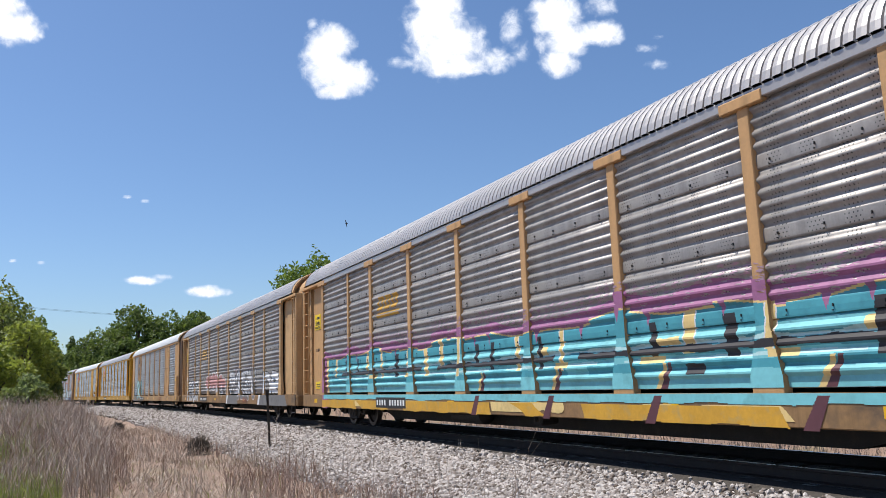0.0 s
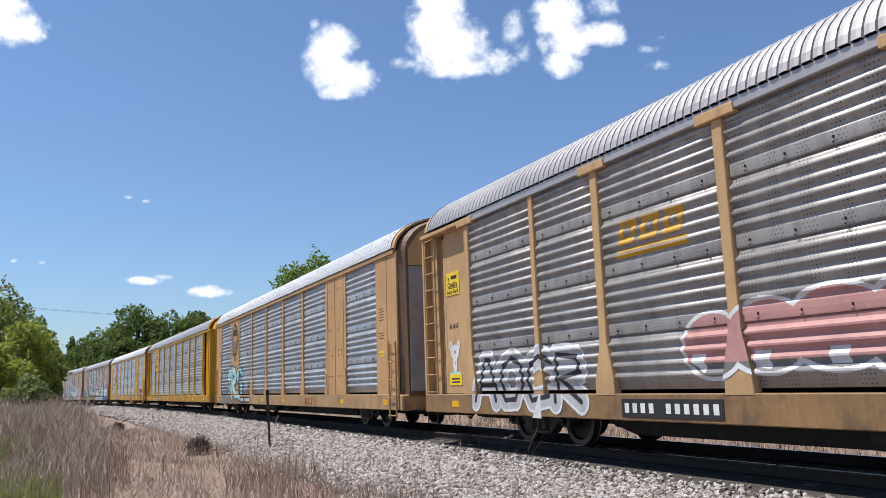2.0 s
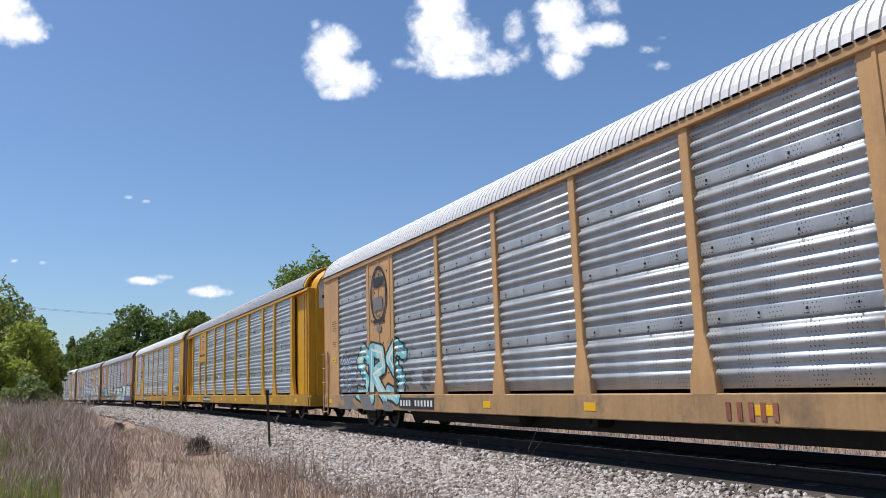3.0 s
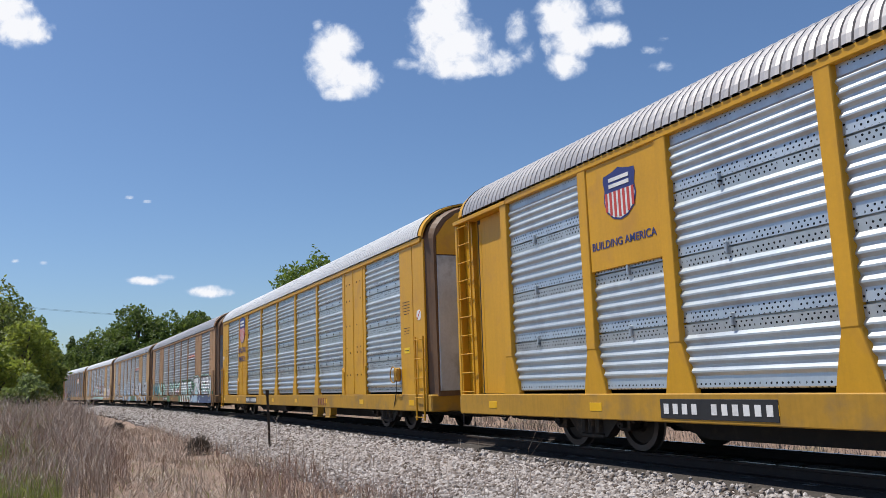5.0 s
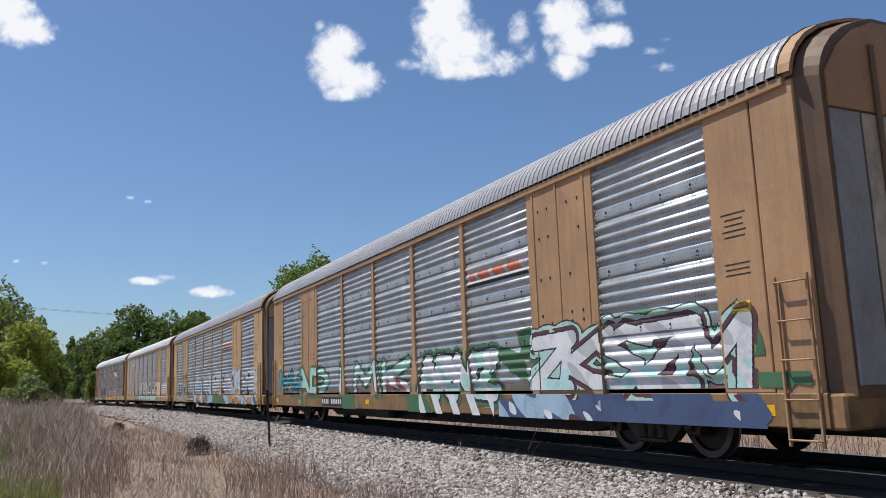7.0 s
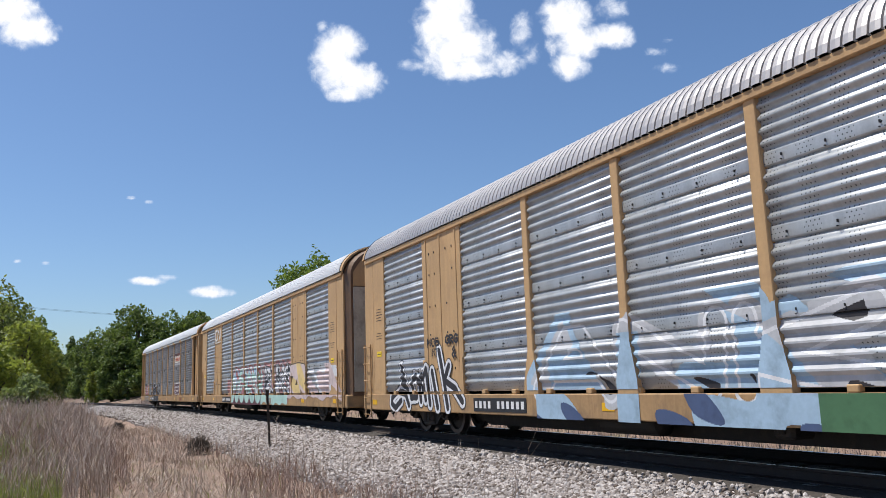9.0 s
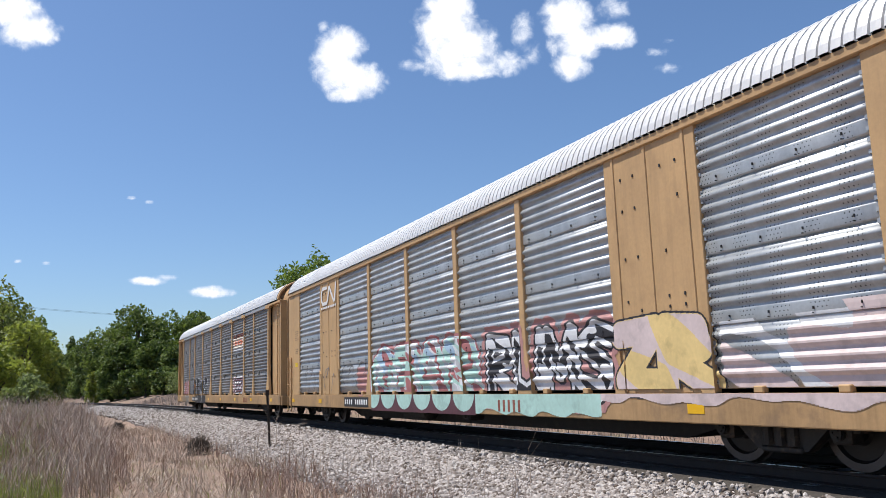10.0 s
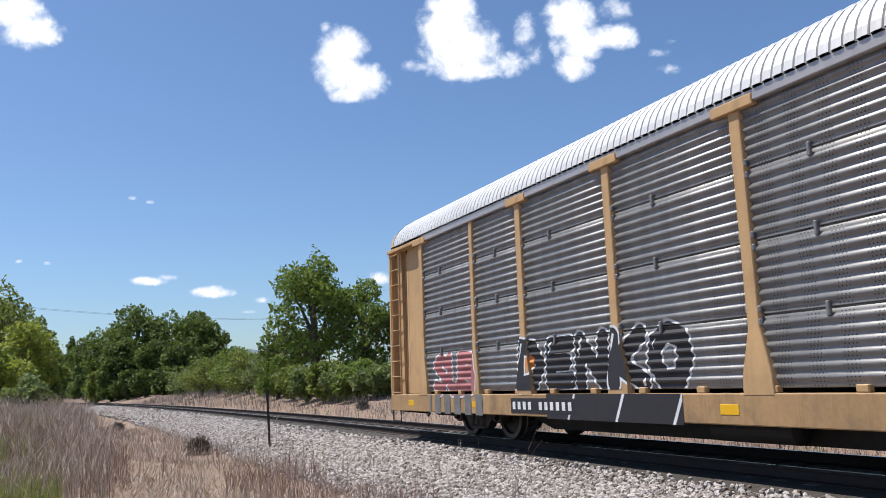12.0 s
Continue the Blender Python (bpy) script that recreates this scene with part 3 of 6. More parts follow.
WHEELSET_ME, FRAME_ME = wheelset_mesh(), frame_mesh()
BOLSTER_ME = fix(Geo().box(-0.95, 0.95, -0.2, 0.2, 0.42, 0.68, 0.04).mesh("bolster", [IRON]))
UNDER = Geo()
UNDER.prism([(-0.4, 0.86), (-0.4, 0.42), (-0.28, 0.36), (0.28, 0.36), (0.4, 0.42), (0.4, 0.86)], "y", -13.4, 13.4)
for yy in range(-12, 13, 2):
    UNDER.prism([(-1.4, 0.86), (-1.4, 0.62), (-0.4, 0.46), (0.4, 0.46), (1.4, 0.62), (1.4, 0.86)], "y", yy - 0.06, yy + 0.06)
UNDER.prism([(-7.4, 0.24), (-8.1, 0.42), (-8.2, 0.60), (-8.2, 0.80), (8.2, 0.80), (8.2, 0.60), (8.1, 0.42), (7.4, 0.24)], "x", -0.62, 0.62)
UNDER_ME = fix(UNDER.mesh("centre_sill", [GRIME]))
DECK_ME = fix(Geo().box(-1.40, 1.40, -13.05, 13.05, 0.86, 0.92).mesh("deck", [GRIME]))
TANK_ME = fix(Geo().tube([(-0.95, -0.75, 0.46), (-0.95, -0.7, 0.46), (-0.95, 0.7, 0.46), (-0.95, 0.75, 0.46)], [0.08, 0.19, 0.19, 0.08], 14).box(-1.02, -0.88, -0.5, -0.42, 0.46, 0.9).box(-1.02, -0.88, 0.42, 0.5, 0.46, 0.9).mesh("air_tank", [GRIME]))
VALVE_ME = fix(Geo().box(-1.25, -0.85, -0.16, 0.16, 0.36, 0.66, 0.04).box(-1.3, -1.0, -0.05, 0.05, 0.42, 0.56, 0.02).tube([(-1.1, -0.9, 0.55), (-1.1, 0, 0.5), (-1.1, 1.4, 0.56)], 0.02, 6).mesh("brake_valve", [GRIME]))
COUPLER = Geo().box(-0.1, 0.1, 13.2, 14.0, 0.66, 0.9, 0.03).box(-0.17, 0.15, 13.95, 14.28, 0.6, 0.96, 0.05)
COUPLER_ME = fix(COUPLER.mesh("coupler", [IRON]))
HOSE_ME = fix(Geo().tube([(-0.35, 13.3, 0.75), (-0.42, 13.5, 0.5), (-0.4, 13.8, 0.34), (-0.3, 14.1, 0.36), (-0.2, 14.3, 0.45)], 0.03, 7).mesh("air_hose", [GRIME]))
YOKE_ME = fix(Geo().tube([(-1.3, 13.1, 0.62), (-1.2, 13.5, 0.5), (-0.5, 13.62, 0.42), (-0.12, 13.75, 0.62)], 0.022, 6).mesh("uncoupling_rod", [IRON]))


def ladder_mesh(h0, h1, rungs, w, paint):
    g = Geo()
    g.box(-0.02, 0.02, -w / 2 - 0.017, -w / 2 + 0.017, h0, h1, 0.006).box(-0.02, 0.02, w / 2 - 0.017, w / 2 + 0.017, h0, h1, 0.006)
    for i in range(rungs):
        z = h0 + 0.08 + (h1 - h0 - 0.16) * i / (rungs - 1)
        g.tube([(-0.015, -w / 2, z), (-0.05, -w / 2 + 0.03, z), (-0.05, w / 2 - 0.03, z), (-0.015, w / 2, z)], 0.013, 6)
    return fix(g.mesh("ladder", [paint]))


FLIP = pose(0, 0, 0, 0, 0, 180)
WHEELSETS = []
MESHES = {}


def shared(key, make):
    if key not in MESHES:
        MESHES[key] = make()
    return MESHES[key]


def both(name, me, car, y=0.0, label="", far=True):
    """A part on the camera's side and its twin on the other side."""
    ob = part(name, me, car, pose(0, y, 0), label)
    if far:
        part(name, me, car, FLIP @ pose(0, -y, 0), label)
    return ob


def half_of(racks):
    return 12.95 if racks == "plated" else 11.45


def build_car(spec):
    car = empty("auto_rack_car")
    tagged(car, spec["label"], "rail car", "auto rack cars of the train")
    kind, steel, paint, sill, skin = spec["panel"], spec["steel"], spec["paint"], spec["sill"], spec["roof"]
    racks = spec["type"]
    key = spec["key"]
    # frame
    slen = 13.1 if racks == "plated" else 13.85 + spec.get("ext", 0.0)
    sill_me = shared(("sill", sill.name, slen), lambda: fix(Geo().prism([(-1.36, Z_SILL0), (-1.50, Z_SILL0), (-1.515, Z_SILL0 + 0.015), (-1.515, Z_SILL1 - 0.015), (-1.50, Z_SILL1), (-1.36, Z_SILL1), (-1.36, Z_SILL1 - 0.05), (-1.47, Z_SILL1 - 0.05), (-1.47, Z_SILL0 + 0.04), (-1.36, Z_SILL0 + 0.04)], "y", -slen, slen).mesh("side_sill", [sill])))
    both("side_sill", sill_me, car)
    part("centre_sill", UNDER_ME, car)
    part("deck", DECK_ME, car)
    part("air_tank", TANK_ME, car, pose(0, 2.0, 0))
    part("brake_valve", VALVE_ME, car, pose(0, -1.2, 0))
    for flip in (Matrix(), FLIP):
        part("coupler", COUPLER_ME, car, flip)
        part("air_hose", HOSE_ME, car, flip)
        part("uncoupling_rod", YOKE_ME, car, flip)
    # trucks
    for yc in (-9.6, 9.6):
        truck = part("truck", BOLSTER_ME, car, pose(0, yc, 0))
        for sx in (1, -1):
            part("side_frame", FRAME_ME, truck, Matrix() if sx == 1 else FLIP).matrix_basis = (pose(-1.0, 0, 0) if sx == 1 else FLIP @ pose(-1.0, 0, 0))
        for ya in (-0.89, 0.89):
            WHEELSETS.append((part("wheelset", WHEELSET_ME, truck, pose(0, ya, 0.46)), ya))
    # posts and panels
    style = spec["post"]
    edges = list(POST_Y)
    post_me = shared(("post", style, paint.name), lambda: post_mesh(style, paint))
    if racks == "plated":
        plain = [y for y in edges if abs(y) < 6]
    else:
        plain = edges
    narrow = racks != "plated"
    slim_me = shared(("post", "slim", style, paint.name), lambda: post_mesh("narrow", paint)) if narrow else post_me
    for y in plain:
        both("post", slim_me if narrow and abs(abs(y) - 8.92) < 0.1 and style != "bold" else post_me, car, y)
    spans = []
    for a, b in zip(edges[:-1], edges[1:]):
        if racks == "plated" and abs(abs(a + b) / 2 - 7.93) < 0.2:
            plate_me = shared(("plate", paint.name), lambda: plate_mesh(paint))
            both("cover_plate", plate_me, car, (a + b) / 2)
            continue
        spans.append((a, b))
    for a, b in spans:
        w = round(b - a - 0.06, 2)
        both("side_panel", shared(("panel", kind, w, steel.name), lambda: panel_mesh(kind, w, steel)), car, (a + b) / 2)
    clen = half_of(racks)
    chord = shared(("chord", paint.name, clen), lambda: fix(Geo().box(X_POST - 0.028, X_POST + 0.10, -clen, clen, Z_P1, Z_EAVE - 0.02, 0.012).mesh("top_chord", [paint])))
    both("top_chord", chord if not spec.get("grey_chord") else shared(("chord", steel.name, clen), lambda: fix(Geo().box(X_POST - 0.028, X_POST + 0.10, -clen, clen, Z_P1 - 0.03, Z_EAVE - 0.02, 0.012).mesh("top_chord", [ROOF]))), car)
    half = 12.9 if racks == "plated" else 13.45 + spec.get("ext", 0.0)
    part("roof", shared(("roof", half, skin.name), lambda: roof_mesh(half, skin)), car)
    end_paint = spec["end"]
    for flip in (Matrix(), FLIP):
        part("roof_end", shared(("roof_end", half, paint.name), lambda: roof_end_mesh(half, paint)), car, flip)
        part("roof_rim", shared(("roof_rim", half, paint.name), lambda: roof_rim_mesh(half, paint)), car, flip)
        if racks == "plated":
            build_plated_end(car, flip, paint, end_paint, spec)
        else:
            build_open_end(car, flip, paint, end_paint, spec)
    # yellow reflectors along the sill
    refl = shared("reflector", lambda: fix(Geo().box(-1.521, -1.512, -0.16, 0.16, 0.66, 0.79, 0.003).mesh("reflector", [REFLECT])))
    for y in spec.get("reflect", (-12.2, -8.6, -5.2, -1.6, 1.9, 5.4, 8.9, 12.3)):
        both("reflector", refl, car, y)
    return car


def plate_mesh(paint):
    """A wide cover plate with three pressed seams, stiffener feet and a few bolts."""
    g = Geo()
    w = 1.03
    g.box(X_POST + 0.012, X_POST + 0.13, -w, w, Z_SILL1, Z_P1 + 0.06, 0.01)
    for y in (-0.80, 0.03, 0.80):
        g.box(X_POST - 0.004, X_POST + 0.03, y - 0.035, y + 0.035, Z_SILL1 + 0.02, Z_P1 + 0.03, 0.01)
    for s in (-1, 1):
        g.prism([(s * (w + 0.02), Z_SILL1), (s * (w - 0.22), Z_SILL1), (s * (w - 0.14), 1.6), (s * (w + 0.0), 1.72)], "x", X_POST - 0.02, X_POST + 0.03)
    rng = random.Random(3)
    for z in (1.5, 2.15, 2.3, 2.95, 3.7, 4.2):
        for y in (-0.62, -0.3, 0.32, 0.62):
            if rng.random() < 0.8:
                g.box(X_POST + 0.0, X_POST + 0.02, y - 0.013, y + 0.013, z - 0.03, z + 0.015, 0, 1)
    return fix(g.mesh("cover_plate", [paint, BLACK]))


def build_plated_end(car, flip, paint, end_paint, spec):
    """Smooth corner plate, chamfered end doors, a short ladder by each corner."""
    def make_corner():
        return fix(Geo().box(-1.49, -1.37, 11.55, 12.36, Z_SILL1, Z_P1 + 0.06, 0.01).mesh("corner_plate", [paint]))

    def make_outer():
        return fix(Geo().box(-1.485, -1.43, 12.375, 13.05, Z_SILL1 - 0.2, Z_P1 + 0.06, 0.01).mesh("corner_plate", [paint]))
    for key, make in ((("corner", paint.name), make_corner), (("corner_outer", paint.name), make_outer)):
        part("corner_plate", shared(key, make), car, flip)
        part("corner_plate", shared(key, make), car, flip @ Matrix.Diagonal((-1, 1, 1, 1)))
    door = shared(("loft", end_paint.name), lambda: loft_end([(12.80, 1.0, 0.02), (13.05, 0.99, 0.02), (13.20, 0.94, 0.03), (13.32, 0.91, 0.06)], end_paint))
    ob = part("end_door", door, car, flip)
    for x0, x1, skin in ((-1.25, -0.74, spec["door_patch"]), (-0.70, -0.03, spec["door_skin"]), (0.03, 0.70, spec["door_skin"]), (0.74, 1.25, spec["door_patch"])):
        me = shared(("leaf", x0, skin.name), lambda: fix(Geo().box(x0, x1, 13.31, 13.35, 1.0, 4.2, 0.012).mesh("door_leaf", [skin])))
        part("door_leaf", me, ob, None)
    part("door_head", shared(("doorhead", paint.name), lambda: fix(Geo().prism([(-1.25, 4.23), (1.25, 4.23), (1.25, 4.66), (1.0, 5.02), (0.7, 5.26), (0.3, 5.42), (-0.3, 5.42), (-0.7, 5.26), (-1.0, 5.02), (-1.25, 4.66)], "y", 13.31, 13.345).mesh("door_head", [paint]))), ob)
    rib = shared(("doorrib", end_paint.name), lambda: fix(Geo().box(-0.46, -0.38, 13.345, 13.39, 0.95, 5.1, 0.012).box(-0.03, 0.03, 13.32, 13.39, 0.95, 5.2, 0.012).box(0.38, 0.46, 13.345, 13.39, 0.95, 5.1, 0.012).mesh("door_rib", [end_paint])))
    part("door_rib", rib, ob)
    lad = shared(("shortladder", paint.name), lambda: ladder_mesh(0.32, 2.3, 5, 0.46, paint))
    part("ladder", lad, car, flip @ pose(-1.53, 12.78, 0))
    part("ladder", lad, car, flip @ FLIP @ pose(-1.53, -12.78, 0))
    box = shared(("step", spec["sill"].name), lambda: fix(Geo().box(-1.48, -0.45, 13.05, 13.3, 0.52, 0.92, 0.03).box(0.45, 1.48, 13.05, 13.3, 0.52, 0.92, 0.03).box(-0.45, 0.45, 13.1, 13.35, 0.5, 0.98, 0.04).mesh("end_sill", [spec["sill"]])))
    part("end_sill", box, car, flip)


def build_open_end(car, flip, paint, end_paint, spec):
    """Set-back side plate, tall ladder frame, flat end doors with a light top."""
    e = spec.get("ext", 0.0)
    pieces = [("corner_plate", (-1.33, -1.28, 11.62, 13.05 + e, Z_SILL1, Z_P1, 0.01)), ("corner_stiffener", (-1.335, -1.20, 12.98 + e, 13.12 + e, Z_SILL1, Z_P1 - 0.1, 0.02)), ("ladder_backing", (-1.27, -1.22, 13.1 + e, 13.8 + e, Z_SILL1, Z_P1, 0.01)), ("corner_post", (-1.50, -1.25, 13.82 + e, 13.92 + e, Z_SILL1 - 0.1, Z_P1 + 0.05, 0.012)), ("eave_bracket", (-1.54, -1.20, 11.45, 13.94 + e, Z_P1, Z_P1 + 0.09, 0.012))]
    for name, dims in pieces:
        me = shared((name, paint.name, e), lambda: fix(Geo().box(*dims).mesh(name, [paint])))
        part(name, me, car, flip)
        part(name, me, car, flip @ Matrix.Diagonal((-1, 1, 1, 1)))
    # the gap's darkness is put in as a black strip beside the ladder
    gap = shared(("gap", e), lambda: fix(Geo().box(-1.292, -1.268, 13.125 + e, 13.23 + e, Z_SILL1, Z_P1, 0.004).mesh("door_seal", [BLACK])))
    part("door_seal", gap, car, flip, "black strip standing in for the dark seal gap")
    part("door_seal", gap, car, flip @ Matrix.Diagonal((-1, 1, 1, 1)), "black strip standing in for the dark seal gap")
    lad = shared(("tallladder", paint.name), lambda: ladder_mesh(0.9, Z_P1, 10, 0.50, paint))
    part("ladder", lad, car, flip @ pose(-1.46, 13.55 + e, 0))
    part("ladder", lad, car, flip @ FLIP @ pose(-1.46, -13.55 - e, 0))
    door = shared(("flat", end_paint.name), lambda: loft_end([(13.35, 0.94, 0.02), (13.78, 0.92, 0.02), (13.94, 0.86, 0.03), (14.0, 0.84, 0.05)], end_paint))
    back = pose(0, e, 0)
    ob = part("end_door", door, car, flip @ back)
    cap = shared(("cap", spec["cap"].name), lambda: fix(Geo().prism([(-1.14, 3.95), (-1.14, 4.75), (-0.95, 5.06), (-0.5, 5.36), (0.5, 5.36), (0.95, 5.06), (1.14, 4.75), (1.14, 3.95)], "y", 13.98, 14.008).mesh("door_cap", [spec["cap"]])))
    part("door_cap", cap, ob)
    slot = shared("slot", lambda: fix(Geo().box(-0.34, 0.34, 13.99, 14.025, -0.05, 0.05).mesh("door_slot", [BLACK])))
    for sx, sz in ((-0.68, 4.35), (-0.55, 3.5), (-0.55, 2.0), (0.68, 4.35)):
        part("door_slot", slot, ob, pose(sx, 0, sz))
    end_me = shared(("opensill", spec["sill"].name), lambda: fix(Geo().box(-1.48, -0.45, 13.82, 14.0, 0.52, 0.9, 0.03).box(0.45, 1.48, 13.82, 14.0, 0.52, 0.9, 0.03).box(-0.45, 0.45, 13.4, 14.02, 0.5, 0.98, 0.04).mesh("end_sill", [spec["sill"]])))
    part("end_sill", end_me, car, flip @ back)
    step = shared("step_iron", lambda: fix(Geo().tube([(-1.49, 13.3, 0.55), (-1.49, 13.3, 0.28), (-1.49, 13.8, 0.28), (-1.49, 13.8, 0.55)], 0.02, 6).mesh("step", [IRON])))
    part("step", step, car, flip @ back)
    part("step", step, car, flip @ FLIP @ pose(0, -27.1 - e, 0))


OPEN = dict(type="open", post="tee")
PLATED = dict(type="plated", post="plain")
SPECS = [
    dict(OPEN, key="A", at=14.13, panel="band", steel=STEEL_DARK, paint=TAN, sill=SILL_TAN, roof=ROOF, end=DOOR_SHADE, cap=DOOR_WHITE, grey_chord=True, label="grey corrugated auto rack car with teal graffiti along its side"),
    dict(OPEN, key="B", at=43.1, panel="band", steel=STEEL_DARK, paint=TAN_PALE, sill=SILL_TAN, roof=ROOF, end=DOOR_SHADE, cap=DOOR_WHITE, grey_chord=True, label="grey corrugated auto rack car with faded pink and white graffiti"),
    dict(PLATED, key="C", at=71.86, panel="band", steel=STEEL, paint=TAN, sill=SILL_PALE, roof=ROOF_WHITE, end=DOOR_BROWN, door_patch=DOOR_GREY, door_skin=DOOR_SHADE, label="tan and silver auto rack car with aqua graffiti and oval emblem"),
    dict(OPEN, key="D", at=100.7, ext=-0.15, post="bold", panel="hinged", steel=STEEL_SEAMED, paint=YELLOW, sill=SILL_YELLOW, roof=ROOF, end=YELLOW, cap=DOOR_WHITE, label="yellow and silver auto rack car with shield and ladder ends"),
    dict(PLATED, key="E", at=129.36, panel="wide", steel=STEEL_PUNCHED, paint=YELLOW, sill=SILL_YELLOW, roof=ROOF_WHITE, end=DOOR_BROWN, door_patch=STEEL_END, door_skin=DOOR_WHITE, label="bright yellow auto rack car with punched silver panels and shield"),
    dict(PLATED, key="F", at=157.77, panel="band", steel=STEEL, paint=TAN_BROWN, sill=SILL_TAN, roof=ROOF, end=DOOR_BROWN, door_patch=DOOR_GREY, door_skin=DOOR_PUTTY, label="tan and grey auto rack car with large white and green graffiti"),
    dict(PLATED, key="G", at=186.1, panel="band", steel=STEEL, paint=TAN_PALE, sill=SILL_PALE, roof=ROOF, end=DOOR_BROWN, door_patch=DOOR_GREY, door_skin=DOOR_SHADE, label="tan and grey auto rack car with pale blue and black graffiti"),
    dict(PLATED, key="H", at=214.3, panel="band", steel=STEEL, paint=TAN_PALE, sill=SILL_PALE, roof=ROOF_WHITE, end=DOOR_BROWN, door_patch=DOOR_PUTTY, door_skin=DOOR_PUTTY, label="tan and silver auto rack car with mint and red bubble graffiti"),
    dict(OPEN, key="I", at=242.38, ext=-0.27, panel="dense", steel=STEEL_GREY, paint=TAN_PALE, sill=SILL_PALE, roof=ROOF_WHITE, end=DOOR_SHADE, cap=DOOR_WHITE, grey_chord=True, label="dark grey auto rack car with hinged panels, last of the train"),
]
CARS = {s["key"]: build_car(s) for s in SPECS}


# ---- painted marks, signs and graffiti ----
def wobble(a, b, f, seed):
    return (np.sin(a * f + seed) + np.sin(b * f * 1.7 + seed * 2.3) + np.sin((a + b) * f * 0.83 + seed * 0.7) + np.sin((a - 1.4 * b) * f * 2.1 + seed * 1.9)) / 4


POST_OUT = {"tee": (0.02, 0.097, 0.25), "plain": (0.015, 0.097, 0.25), "bold": (0.0, 0.12, 0.30)}


def surface_x(spec, Y, Z):
    """Outer face of the car's side at (y, z): sill, panel ribs, posts and plates."""
    prof = panel_profile(spec["panel"])
    X = X_PANEL - np.interp(Z, [p[0] for p in prof], [p[1] for p in prof])
    out, w, foot = POST_OUT[spec["post"]]
    for py in POST_Y:
        if spec["type"] == "plated" and abs(py) > 6:
            continue
        ww, ff, oo = (0.075, 0.17, 0.01) if spec["type"] == "open" and abs(abs(py) - 8.92) < 0.1 and spec["post"] != "bold" else (w, foot, out)
        half = np.interp(Z, [Z_SILL1 + 0.2, 1.72], [ff * 0.94, ww]) + 0.015
        face = X_POST - np.interp(Z, [Z_SILL1, Z_SILL1 + 0.22, 1.72], [oo, oo, 0.03 if spec["post"] == "bold" else 0.0])
        X = np.where(np.abs(Y - py) < half, face, X)
    if spec["type"] == "plated":
        X = np.where((np.abs(Y) > 6.93) & (np.abs(Y) < 8.94), X_POST - 0.005, X)
        foot_zone = (Z < 1.72) & (np.abs(np.abs(Y) - 7.93) > 0.78) & (np.abs(np.abs(Y) - 7.93) < 1.06)
        X = np.where(foot_zone, X_POST - 0.021, X)
        X = np.where(np.abs(Y) > 11.6, -1.491, X)
    else:
        X = np.where(np.abs(Y) > 11.6, -1.331, X)
    return np.where(Z < Z_SILL1 + 0.004, -1.516, X)


def graffiti(spec, label, y0, y1, z0, z1, layers, step=0.010, name="graffiti", zstep=0.012):
    """Paint that follows ribs, posts and sill: layers of (material, mask); later ones cover earlier ones. Each row of paint is cut into runs of one colour."""
    ys = np.arange(y0, y1 + step, step)
    bends = [z for z, _ in panel_profile(spec["panel"])]
    zs = np.concatenate([np.arange(0.505, 0.928, zstep), [0.928, 0.995], np.arange(1.0, 4.6, zstep), bends])
    zs = np.unique(np.round(zs[(zs >= z0) & (zs <= z1)], 3))
    Yc, Zc = np.meshgrid((ys[:-1] + ys[1:]) / 2, (zs[:-1] + zs[1:]) / 2, indexing="ij")
    idx = np.full(Yc.shape, -1)
    for i, (_, fn) in enumerate(layers):
        idx[fn(Yc, Zc)] = i
    idx[(Zc > 0.93) & (Zc < 0.994)] = -1
    V, F, M = [], [], []
    for j in range(len(zs) - 1):
        za, zb = zs[j], zs[j + 1]
        mid = Yc[:, j]
        xa = surface_x(spec, mid, np.full(mid.shape, za + 1e-4)) - 0.006
        xb = surface_x(spec, mid, np.full(mid.shape, zb - 1e-4)) - 0.006
        row = idx[:, j]
        cut = np.nonzero((np.diff(row) != 0) | (np.abs(np.diff(xa)) > 1e-3) | (np.abs(np.diff(xb)) > 1e-3))[0] + 1
        for a, b in zip(np.concatenate([[0], cut]), np.concatenate([cut, [len(row)]])):
            if row[a] < 0:
                continue
            o = len(V)
            V += [(xa[a], ys[a], za), (xb[a], ys[a], zb), (xb[a], ys[b], zb), (xa[a], ys[b], za)]
            F.append((o, o + 1, o + 2, o + 3))
            M.append(int(row[a]))
    me = bpy.data.meshes.new(name)
    me.from_pydata(V, [], F)
    for m, _ in layers:
        me.materials.append(m)
    me.polygons.foreach_set("material_index", M)
    return part(name, me, CARS[spec["key"]], None, label)


